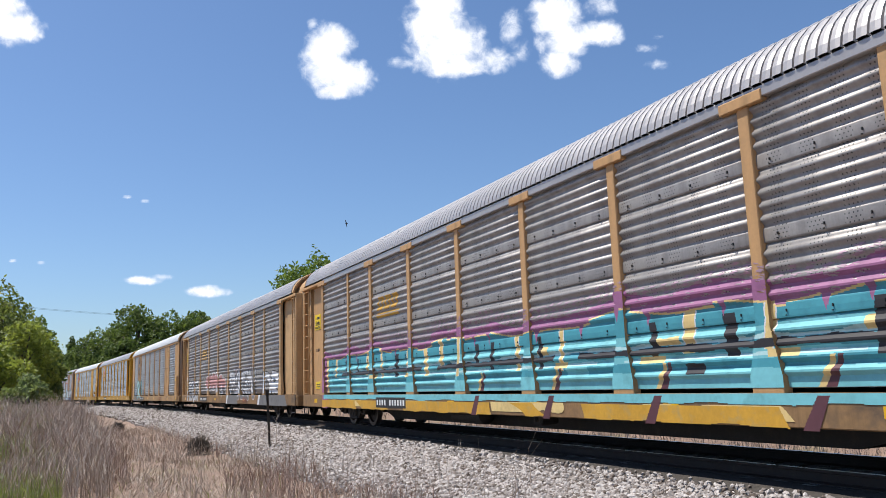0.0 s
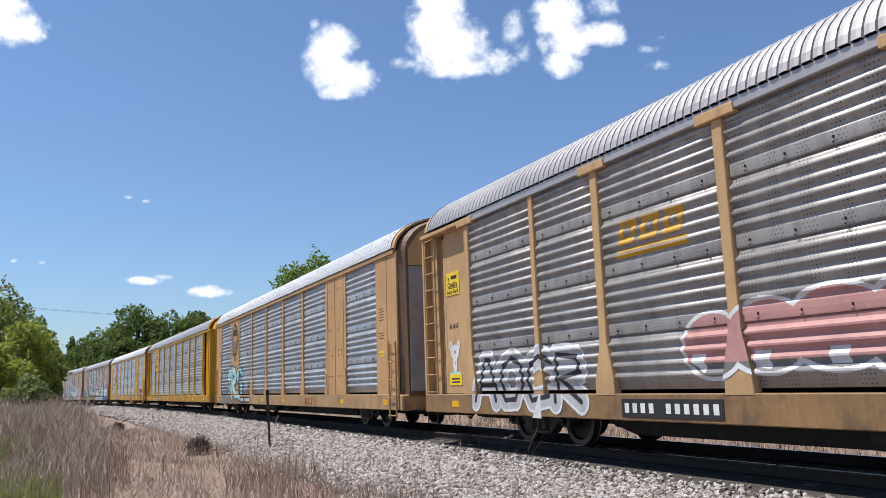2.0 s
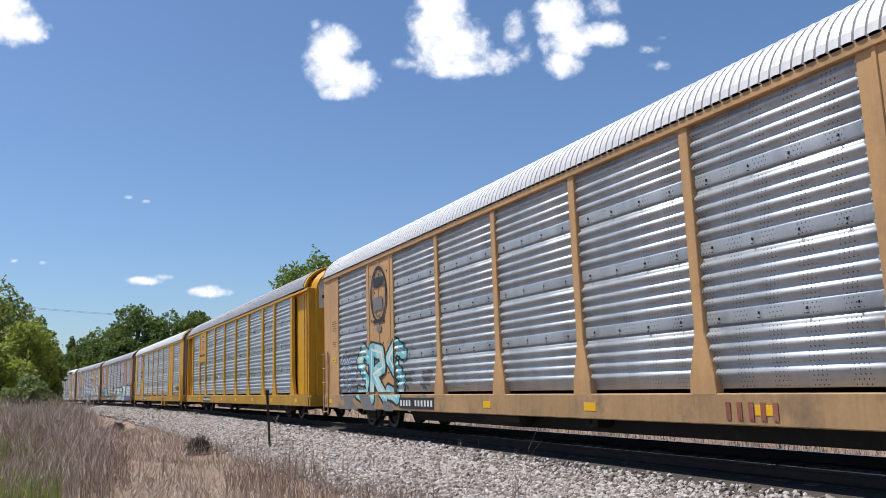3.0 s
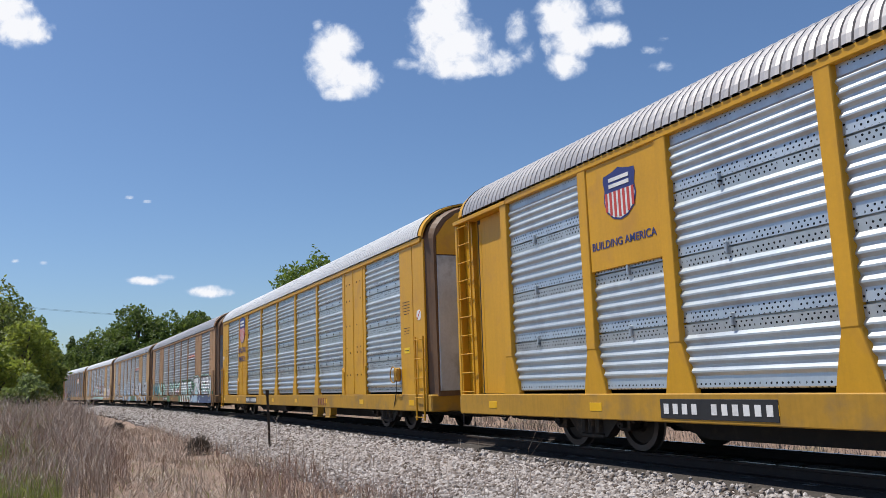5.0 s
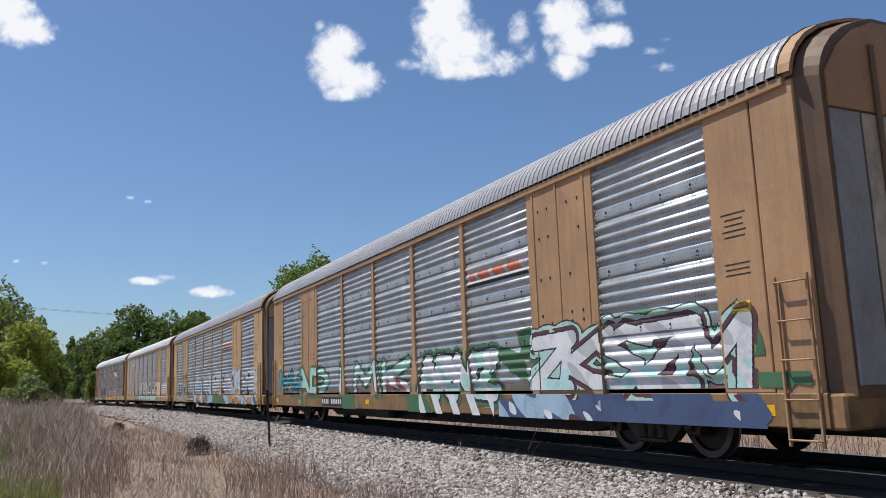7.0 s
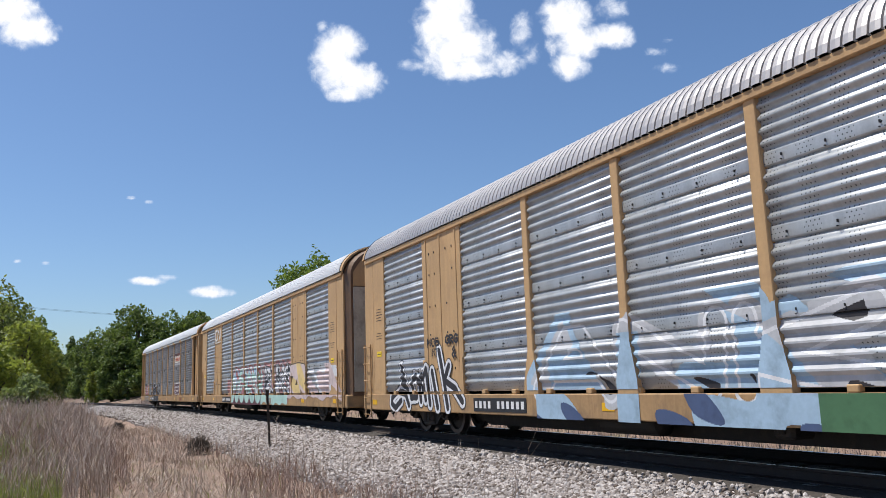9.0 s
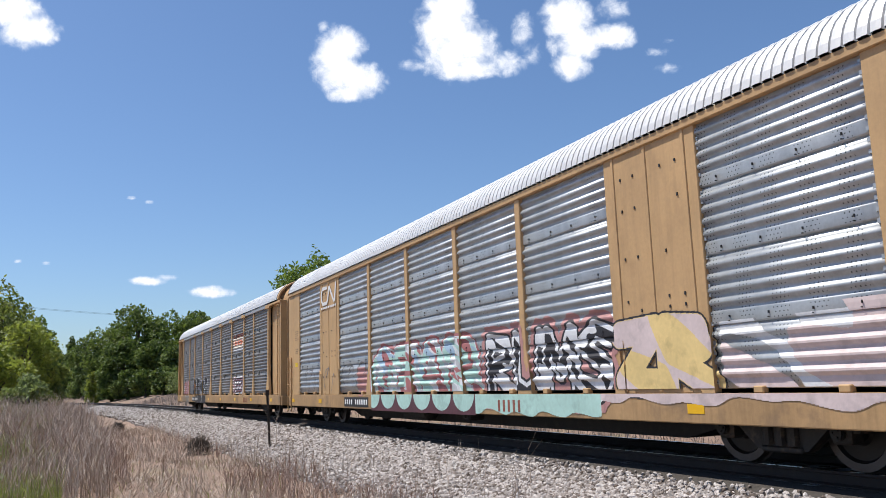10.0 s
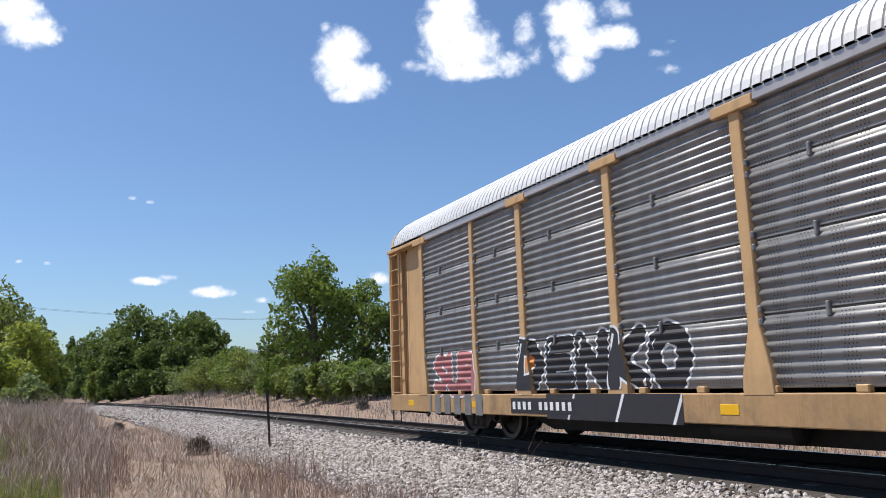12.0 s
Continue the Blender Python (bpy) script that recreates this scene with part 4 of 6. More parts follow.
GLYPH = {
    "A": [[(0, 0), (0.4, 1), (0.6, 1), (1, 0)], [(0.2, 0.38), (0.8, 0.38)]],
    "B": [[(0, 0), (0, 1), (0.7, 0.92), (0.75, 0.6), (0.1, 0.52), (0.85, 0.42), (0.8, 0.06), (0, 0)]],
    "C": [[(0.95, 0.85), (0.6, 1), (0.15, 0.8), (0.05, 0.4), (0.3, 0.02), (0.95, 0.12)]],
    "D": [[(0, 0), (0.05, 1), (0.6, 0.92), (0.95, 0.5), (0.6, 0.05), (0, 0)]],
    "E": [[(0.95, 0.95), (0.1, 0.95), (0.05, 0.05), (0.95, 0.08)], [(0.1, 0.52), (0.8, 0.52)]],
    "G": [[(0.95, 0.85), (0.5, 1), (0.08, 0.7), (0.1, 0.2), (0.6, 0), (0.95, 0.25), (0.9, 0.48), (0.55, 0.48)]],
    "I": [[(0.5, 0), (0.5, 1)]],
    "K": [[(0.08, 0), (0.08, 1)], [(0.95, 1), (0.12, 0.45), (1.0, 0)]],
    "M": [[(0, 0), (0.1, 1), (0.5, 0.35), (0.9, 1), (1, 0)]],
    "N": [[(0.03, 0), (0.05, 1), (0.92, 0.05), (0.97, 1)]],
    "O": [[(0.5, 1), (0.1, 0.8), (0.02, 0.4), (0.3, 0.02), (0.75, 0.04), (0.98, 0.45), (0.88, 0.85), (0.5, 1)]],
    "R": [[(0.05, 0), (0.05, 1), (0.75, 0.92), (0.85, 0.62), (0.15, 0.48), (0.95, 0)]],
    "S": [[(0.95, 0.85), (0.5, 1), (0.1, 0.78), (0.85, 0.35), (0.6, 0.02), (0.05, 0.12)]],
    "T": [[(0, 1), (1, 1)], [(0.5, 1), (0.5, 0)]],
    "U": [[(0.05, 1), (0.1, 0.15), (0.5, 0), (0.9, 0.15), (0.97, 1)]],
    "Z": [[(0.02, 0.95), (0.95, 1), (0.1, 0.08), (1.0, 0.02)]],
    "&": [[(1, 0), (0.25, 0.75), (0.5, 1), (0.72, 0.75), (0.1, 0.3), (0.4, 0), (0.95, 0.45)]],
    "d": [[(0.1, 1.1), (0.75, 0.12), (1.05, -0.25)], [(0.6, 0.35), (0.2, 0.45), (0.15, 0.7)], [(0.75, 0.12), (-0.1, 0.22), (-0.75, 0.0), (-0.8, -0.22), (-0.4, -0.36), (0.25, -0.1)]],
    "o": [[(0.5, 0.75), (0.1, 0.45), (0.3, 0.0), (0.85, 0.02), (0.9, 0.5), (0.5, 0.75)]],
    "m": [[(0.05, 0.75), (0.25, -0.1)], [(0.1, 0.6), (0.4, 0.85), (0.7, -0.05)], [(0.55, 0.7), (0.8, 0.95), (1.1, -0.2)]],
    "i": [[(0.3, 0.85), (0.75, -0.3)]],
    "k": [[(-0.05, 1.5), (0.3, 0.6), (0.6, -0.3)], [(0.75, 1.0), (0.35, 0.55), (1.2, 0.3), (1.8, -0.1)]],
}


def word(text, yl, yr, z0, z1, gap=0.12, slant=0.0, rise=0.0):
    """Distance field of a word whose first letter stands at yl and whose last ends at yr (smaller y)."""
    segs = []
    slot = (yl - yr) / len(text)
    for i, ch in enumerate(text):
        for line in GLYPH.get(ch, []):
            for (xa, za), (xb, zb) in zip(line[:-1], line[1:]):
                def put(x, z):
                    return (yl - slot * (i + gap / 2 + x * (1 - gap)) - slant * z, z0 + (z1 - z0) * z + rise * (i + x))
                segs.append((put(xa, za), put(xb, zb)))

    seen = {}

    def dist(Y, Z):
        if id(Y) in seen:
            return seen[id(Y)][1]
        best = np.full(Y.shape, 9.0)
        for (ya, za), (yb, zb) in segs:
            dy, dz = yb - ya, zb - za
            t = np.clip(((Y - ya) * dy + (Z - za) * dz) / (dy * dy + dz * dz + 1e-9), 0, 1)
            best = np.minimum(best, np.hypot(Y - ya - t * dy, Z - za - t * dz))
        seen[id(Y)] = (Y, best)
        return best
    return dist


def near(dist, w, jitter=0.0, seed=1.0):
    return lambda Y, Z: dist(Y, Z) + jitter * wobble(Y, Z, 9, seed) < w


def ring(dist, a, b):
    return lambda Y, Z: (dist(Y, Z) > a) & (dist(Y, Z) < b)


def blobs(items):
    """Signed distance of a union of ellipses (y, z, ry, rz); below 1 is inside."""
    def f(Y, Z):
        best = np.full(Y.shape, 9.0)
        for y, z, ry, rz in items:
            best = np.minimum(best, np.hypot((Y - y) / ry, (Z - z) / rz))
        return best
    return f


def span(y0, y1, z0, z1, rough=0.0, seed=1.0):
    return lambda Y, Z: (Y > y0) & (Y < y1) & (Z > z0 + rough * wobble(Y, Z, 5, seed)) & (Z < z1 + rough * wobble(Y, Z, 4, seed + 3))


def also(f, g):
    return lambda Y, Z: f(Y, Z) & g(Y, Z)


SPEC = {s["key"]: s for s in SPECS}


def paint_a():
    rng = random.Random(8)
    marks, y = [], -12.6
    while y < 10.6:
        marks.append((y, rng.uniform(0.05, 0.11), rng.uniform(-0.12, 0.12), rng.choice("cccccwkkb"), rng.uniform(1.30, 1.62)))
        y += rng.uniform(0.55, 1.15)

    def top(Y):
        return 2.07 + 0.06 * np.sin(Y * 1.1) + 0.04 * np.sin(Y * 2.9 + 1) + 0.05 * (wobble(Y, Y * 0, 2.3, 4) > 0.1)

    def stroke(kinds, grow=0.0):
        def f(Y, Z):
            hit = np.zeros(Y.shape, bool)
            for c, w, lean, kind, low in marks:
                if kind in kinds:
                    hit |= (np.abs(Y - c - lean * (Z - 1.7) - 0.02 * wobble(Y, Z, 11, c)) < w + grow) & (Z > low) & (Z < top(Y) - 0.02)
            return hit
        return f

    def notch(Y, Z):
        hit = np.zeros(Y.shape, bool)
        for c, w, lean, kind, low in marks:
            if kind in "kb":
                hit |= np.abs(Y - c - 0.1) < 0.30 * (Z - top(Y) + 0.22)
        return hit & (Z < top(Y) + 0.05)

    def body(Y, Z):
        return (Z < top(Y)) & (Z > 0.95) & (Y < 11.2)
    mid = lambda Y: 1.585 + 0.02 * wobble(Y, Y * 0, 3.0, 4)
    drips = lambda Y, Z: (np.abs(np.mod(Y + 0.55 * Z, 2.78) - 1.1) < 0.035 + 0.09 * np.clip(1.30 - Z, 0, 1) ** 0.7) & (Z < 1.36) & (Y < 1.5)
    layers = [
        (S_MAGENTA_DIM, lambda Y, Z: (Z >= top(Y) - 0.15) & (Z < top(Y) + 0.42 + 0.10 * wobble(Y, Z, 2.1, 2)) & (Y < 9.0) & (wobble(Y * 9, Z * 23, 3.1, 2) > 0.22)),
        (S_MAGENTA, lambda Y, Z: (Z >= top(Y) - 0.15) & (Z < top(Y) + 0.18 + 0.08 * wobble(Y, Z, 2.1, 2) + 0.08 * (Y < -4)) & (Y < 11.4) & (wobble(Y * 7, Z * 19, 2.7, 5) > -0.5)),
        (S_MAGENTA, lambda Y, Z: (Y > 11.0) & (Y < 11.55) & (Z < 2.1)),
        (S_CREAM, lambda Y, Z: body(Y, Z)),
        (S_TEAL, lambda Y, Z: body(Y, Z) & (Z < top(Y) - 0.03) & (Y < 11.0)),
        (S_AQUA, lambda Y, Z: (Z > 1.64 + 0.05 * wobble(Y, Z, 3.5, 7)) & (Z < 1.76 + 0.06 * wobble(Y, Z, 2.6, 3)) & (Y < 10.9)),
        (S_PALE_AQUA, lambda Y, Z: (Z > mid(Y)) & (Z < 1.63 + 0.04 * wobble(Y, Z, 5, 6)) & (wobble(Y, Y * 0, 2.0, 1) > -0.4) & (Y < 10.6)),
        (S_AQUA, lambda Y, Z: (Z > 0.95) & (Z < 1.47 + 0.02 * wobble(Y, Z, 3, 4)) & (Y < 10.9)),
        (S_TEAL, lambda Y, Z: (Z > 1.24 + 0.03 * wobble(Y, Z, 2, 3)) & (Z < 1.36 + 0.04 * wobble(Y, Z, 3, 8)) & (wobble(Y, Y * 0, 1.3, 3) > -0.35) & (Y < 10.6)),
        (S_PALE_AQUA, lambda Y, Z: (Z > 1.38) & (Z < 1.43 + 0.03 * wobble(Y, Z, 4, 1)) & (wobble(Y, Y * 0, 1.7, 6) > -0.1) & (Y < 10.6)),
        (S_WHITE, stroke("w")),
        (S_WHITE, stroke("c", 0.022)),
        (S_CREAM, stroke("c")),
        (S_CREAM, lambda Y, Z: (Z > 1.60) & (Z < 1.75 + 0.05 * wobble(Y, Z, 3, 1)) & (wobble(Y, Y * 0, 1.9, 5) > 0.32) & (Y < 9)),
        (S_CREAM, lambda Y, Z: (Z > 1.36) & (Z < 1.46) & (wobble(Y, Y * 0, 2.6, 8) > 0.3) & (Y < 8)),
        (S_BLACK, lambda Y, Z: (Z > 1.48 + 0.02 * wobble(Y, Z, 6, 2)) & (Z < mid(Y) - 0.01 + 0.025 * wobble(Y, Z, 9, 9)) & (wobble(Y, Y * 0, 1.1, 2) > -0.75) & (Y < 9.6)),
        (S_BLACK, lambda Y, Z: stroke("k")(Y, Z) & (Z < 1.95)),
        (S_MAGENTA, notch),
        (S_BLACK, lambda Y, Z: (wobble(Y, Y * 0, 2.2, 8) > 0.52) & (Z > 1.18) & (Z < 1.32 + 0.04 * wobble(Y, Z, 8, 1))),
        (S_CREAM, lambda Y, Z: drips(Y - 0.10, Z) & (Z > 0.98)),
        (S_MAROON, drips),
        (S_AQUA, lambda Y, Z: (Z < 0.935) & (Z > 0.80 + 0.03 * wobble(Y, Z, 3, 1)) & (Y < 11.4)),
        (S_CREAM, lambda Y, Z: (Z <= 0.78) & (Z > 0.60) & (wobble(Y, Z, 1.4, 3) > 0.3)),
        (GOLD, lambda Y, Z: (Z <= 0.77) & (Z > 0.53 + 0.03 * wobble(Y, Z, 4, 2)) & (wobble(Y, Z, 1.1, 7) > -0.45)),
        (S_MAROON, lambda Y, Z: drips(Y, Z) & (Z < 0.9)),
    ]
    graffiti(SPEC["A"], "teal, cream and magenta spray-painted graffiti", -13.0, 11.56, 0.5, 2.75, layers)


def paint_b():
    pink = blobs([(4.6, 1.55, 0.55, 0.42), (3.7, 1.62, 0.62, 0.44), (2.7, 1.66, 0.7, 0.46), (1.8, 1.6, 0.6, 0.5), (0.7, 1.5, 0.62, 0.5), (-0.2, 1.35, 0.5, 0.45)])
    big = word("RSEN", -1.7, -7.3, 1.0, 1.92)
    tag = word("AOCR", 11.4, 7.5, 0.8, 1.6)
    tail = word("DR", -8.9, -11.4, 0.8, 1.75)
    layers = [
        (S_WHITE, lambda Y, Z: (pink(Y, Z) < 1.12) & (Z > 1.0)),
        (S_PINK, lambda Y, Z: (pink(Y, Z) < 1.0) & (Z > 1.32)),
        (S_GREY, lambda Y, Z: (pink(Y, Z) < 0.98) & (Z <= 1.32) & (Z > 1.0)),
        (S_WHITE, lambda Y, Z: (pink(Y, Z) < 0.9) & (np.abs(np.mod(Y, 1.1) - 0.5) < 0.13) & (Z > 1.0) & (Z < 1.45)),
        (S_GREY, near(big, 0.34)),
        (S_PALE, ring(big, 0.31, 0.34)),
        (S_CHROME, lambda Y, Z: (big(Y, Z) < 0.17) & (wobble(Y, Z, 3, 2) > -0.1)),
        (S_WHITE, lambda Y, Z: (big(Y, Z) < 0.15) & (wobble(Y * 1.3, Z * 2, 4, 5) > 0.12)),
        (S_CHROME, near(tag, 0.22)),
        (S_WHITE, ring(tag, 0.17, 0.22)),
        (S_BLACK, near(tag, 0.045)),
        (S_WHITE, near(tail, 0.17)),
        (S_BLACK, ring(tail, 0.15, 0.19)),
        (S_GREY, lambda Y, Z: (Z < 0.93) & (Y < 0.5) & (wobble(Y, Z, 0.9, 4) > -0.15)),
        (S_WHITE, lambda Y, Z: (Z < 0.93) & (np.abs(np.mod(Y + 0.6 * Z, 1.7) - 0.8) < 0.16) & (wobble(Y, Y * 0, 0.8, 2) > 0)),
    ]
    graffiti(SPEC["B"], "faded pink, white and grey spray-painted graffiti", -12.9, 11.5, 0.5, 2.25, layers)


def paint_b_plate():
    face = blobs([(12.62, 1.85, 0.22, 0.16), (12.62, 1.6, 0.10, 0.22), (12.42, 2.0, 0.09, 0.10), (12.82, 2.0, 0.09, 0.10)])
    base = blobs([(12.62, 1.36, 0.27, 0.07)])
    graffiti(SPEC["B"], "faded white and aqua spray blobs", 12.2, 13.0, 1.2, 2.2, [(S_WHITE, lambda Y, Z: face(Y, Z) < 1.0), (S_ORANGE, lambda Y, Z: face(Y, Z) < 0.25), (S_MINT, lambda Y, Z: base(Y, Z) < 1.0)])


def paint_c():
    w1 = word("SRS", 9.9, 6.2, 0.85, 2.15)
    w2 = word("CE", 11.4, 9.9, 0.95, 2.0)
    layers = [
        (S_GREY, near(w2, 0.20, 0.03)), (S_SKY, ring(w2, 0.03, 0.10)),
        (S_BLACK, near(w1, 0.24)), (S_AQUA, near(w1, 0.18, 0.03)), (S_MINT, lambda Y, Z: (w1(Y, Z) < 0.16) & (wobble(Y, Z, 3, 4) > 0)),
        (S_WHITE, near(w1, 0.035)),
        (S_GREY, lambda Y, Z: (Y < 6.2) & (Y > 4.6) & (Z < 1.5) & (wobble(Y, Z, 6, 3) > 0.2)),
        (S_GREY, lambda Y, Z: (Z < 0.93) & (Y > 7) & (Y < 11.5) & (wobble(Y, Z, 2, 3) > 0.0)),
    ]
    graffiti(SPEC["C"], "aqua and black spray-painted graffiti", 4.5, 11.8, 0.5, 2.4, layers)
    oval = blobs([(7.93, 3.62, 0.62, 0.78)])
    emblem = [(BLACK, lambda Y, Z: (oval(Y, Z) < 1.0) & (oval(Y, Z) > 0.88)), (S_GREY, lambda Y, Z: (oval(Y, Z) < 0.78) & (oval(Y, Z) > 0.72)), (BLACK, span(7.55, 8.3, 3.85, 4.12, 0.06)), (S_GREY, span(7.62, 8.25, 3.2, 3.55, 0.04)), (BLACK, span(7.5, 8.4, 2.86, 2.95)), (S_GREY, span(7.75, 8.1, 2.62, 2.78))]
    graffiti(SPEC["C"], "dark oval railway emblem, worn", 7.1, 8.8, 2.55, 4.5, emblem, name="emblem")


def paint_f():
    left = word("MADIMK", 12.2, -1.2, 1.05, 1.72)
    mid = word("ARNZ", -1.7, -5.5, 0.95, 1.66)
    big = word("ZKSZM", -6.95, -11.75, 1.02, 1.86, gap=-0.30, slant=0.22)
    layers = [
        (S_GREEN, near(left, 0.22, 0.04, 2)), (S_MINT, near(left, 0.16)), (S_TEAL, lambda Y, Z: (left(Y, Z) < 0.16) & (Y > 8.8)), (S_WHITE, lambda Y, Z: (left(Y, Z) < 0.12) & (Y < 5) & (Z < 1.4)), (S_BLACK, ring(left, 0.13, 0.16)),
        (S_ROSE, lambda Y, Z: (np.abs(Y + 0.3) < 0.9) & (Z > 1.0) & (Z < 1.6) & (wobble(Y, Z, 4, 3) > 0.2)),
        (S_GREEN, near(mid, 0.30, 0.04, 3)), (S_BLACK, near(mid, 0.23)), (S_WHITE, near(mid, 0.17)), (S_MINT, lambda Y, Z: (mid(Y, Z) < 0.16) & (wobble(Y, Z, 3, 4) > 0.1)),
        (S_GREEN, lambda Y, Z: (Y < -5.2) & (Y > -11.5) & (Z > 0.95) & (Z < 2.05 + 0.12 * wobble(Y, Z, 2, 3)) & (wobble(Y, Z, 2.4, 6) > 0.2)),
        (S_GREEN, lambda Y, Z: (np.abs(np.hypot(Y + 11.95, (Z - 1.50) * 1.1) - 0.24 + 0.05 * wobble(Y, Z, 7, 3)) < 0.075) & (Z > 1.38)),
        (S_GREEN, lambda Y, Z: (Y < -11.9) & (Y > -12.9) & (Z > 0.95) & (Z < 1.18) & (wobble(Y, Z, 4, 2) > -0.1)),
        (S_BLACK, lambda Y, Z: (big(Y, Z) < 0.265 + 0.05 * np.abs(np.sin(Y * 5.3))) & (Y > -11.9)), (S_MINT, lambda Y, Z: (big(Y, Z) < 0.24 + 0.05 * np.abs(np.sin(Y * 5.3))) & (Y > -11.9)), (S_MAROON, lambda Y, Z: (big(Y, Z) < 0.21) & (wobble(Y, Z, 3.3, 4) > -0.15)), (S_BLACK, near(big, 0.150)), (S_WHITE, near(big, 0.122)), (S_CHROME, lambda Y, Z: (big(Y, Z) < 0.12) & (wobble(Y, Z, 3.1, 2) > 0.3)), (S_PALE_AQUA, lambda Y, Z: (big(Y, Z) < 0.12) & (Z < 1.35) & (wobble(Y, Z, 4.1, 8) > 0.25)),
        (S_GREEN, lambda Y, Z: (Z < 0.93) & (Z > 0.52) & (Y < 12) & (Y > -5) & (wobble(Y, Z, 1.2, 4) > 0.1)),
        (S_WHITE, lambda Y, Z: (Z < 0.93) & (np.abs(np.mod(Y - 0.7 * Z, 0.9) - 0.4) < 0.17) & (Y < -1.7) & (Y > -5.4)),
        (S_BLUE, lambda Y, Z: (Z < 0.93 - 0.10 * (wobble(Y, Z, 3.5, 4) > 0.3)) & (Y < -5.6) & (Y > -12.1 + 0.3 * wobble(Y, Z, 5, 3))),
        (S_WHITE, lambda Y, Z: (Z < 0.80) & (Y < -6) & (Y > -11.8) & (wobble(Y, Z, 5.3, 9) > 0.62)),
        (S_SKY, lambda Y, Z: (Z < 0.93) & (Y < -5.6) & (Y > -8.9) & (wobble(Y, Z, 2.5, 2) > 0.15)),
        (S_MAROON, lambda Y, Z: (Z < 0.93) & (Y < -6) & (Y > -9.5) & (wobble(Y, Z, 2.2, 6) > 0.35)),
    ]
    graffiti(SPEC["F"], "large white, mint and green spray-painted graffiti with black outlines", -12.9, 12.3, 0.5, 2.5, layers)


def paint_g():
    tag = word("domik", 10.55, 7.45, 0.85, 1.55, gap=0.02)
    small = word("MOB", 8.75, 8.05, 2.02, 2.2)
    small2 = word("GRG", 7.75, 7.1, 2.04, 2.22)
    small3 = word("INT", 8.6, 8.15, 1.8, 1.95)
    small4 = word("&", 7.45, 7.2, 1.72, 1.95)
    fade = word("ANKRMSE", 4.0, -12.3, 1.0, 1.85)
    layers = [
        (S_SKY, lambda Y, Z: (fade(Y, Z) < 0.5) & (wobble(Y, Z, 1.3, 3) > -0.05) & (Z > 0.99)),
        (S_CHROME, lambda Y, Z: (fade(Y, Z) < 0.32) & (wobble(Y, Z, 2.0, 6) > 0.0)),
        (S_WHITE, ring(fade, 0.17, 0.22)),
        (S_BLACK, lambda Y, Z: (fade(Y, Z) < 0.09) & (wobble(Y, Z, 2.6, 2) > 0.25)),
        (S_SKY, lambda Y, Z: (np.abs(Y - 1.4) < 0.26) & (Z < 1.85)),
        (S_SKY, lambda Y, Z: (Z < 0.93) & (wobble(Y, Z, 1.6, 3) > 0.3) & (Y < 4)),
        (S_BLUE, lambda Y, Z: (Z < 0.93) & (wobble(Y, Z, 2.6, 8) > 0.4) & (Y < 4)),
        (S_GREEN, lambda Y, Z: (Z < 0.93) & (Y < -2) & (Y > -5)),
    ]
    script = [
        (S_BLACK, lambda Y, Z: (tag(Y, Z) < 0.17) & (Z > 0.5)), (S_WHITE, near(tag, 0.145)), (S_BLACK, near(tag, 0.075)),
        (S_BLACK, near(small, 0.018)), (S_BLACK, near(small2, 0.026)), (S_BLACK, near(small3, 0.015)), (S_BLACK, near(small4, 0.024)),
    ]
    graffiti(SPEC["G"], "black and white script tag", 5.9, 11.5, 0.5, 2.3, script, 0.009, "tag", 0.009)
    graffiti(SPEC["G"], "pale blue and silver faded graffiti", -12.5, 4.3, 0.5, 2.3, layers)


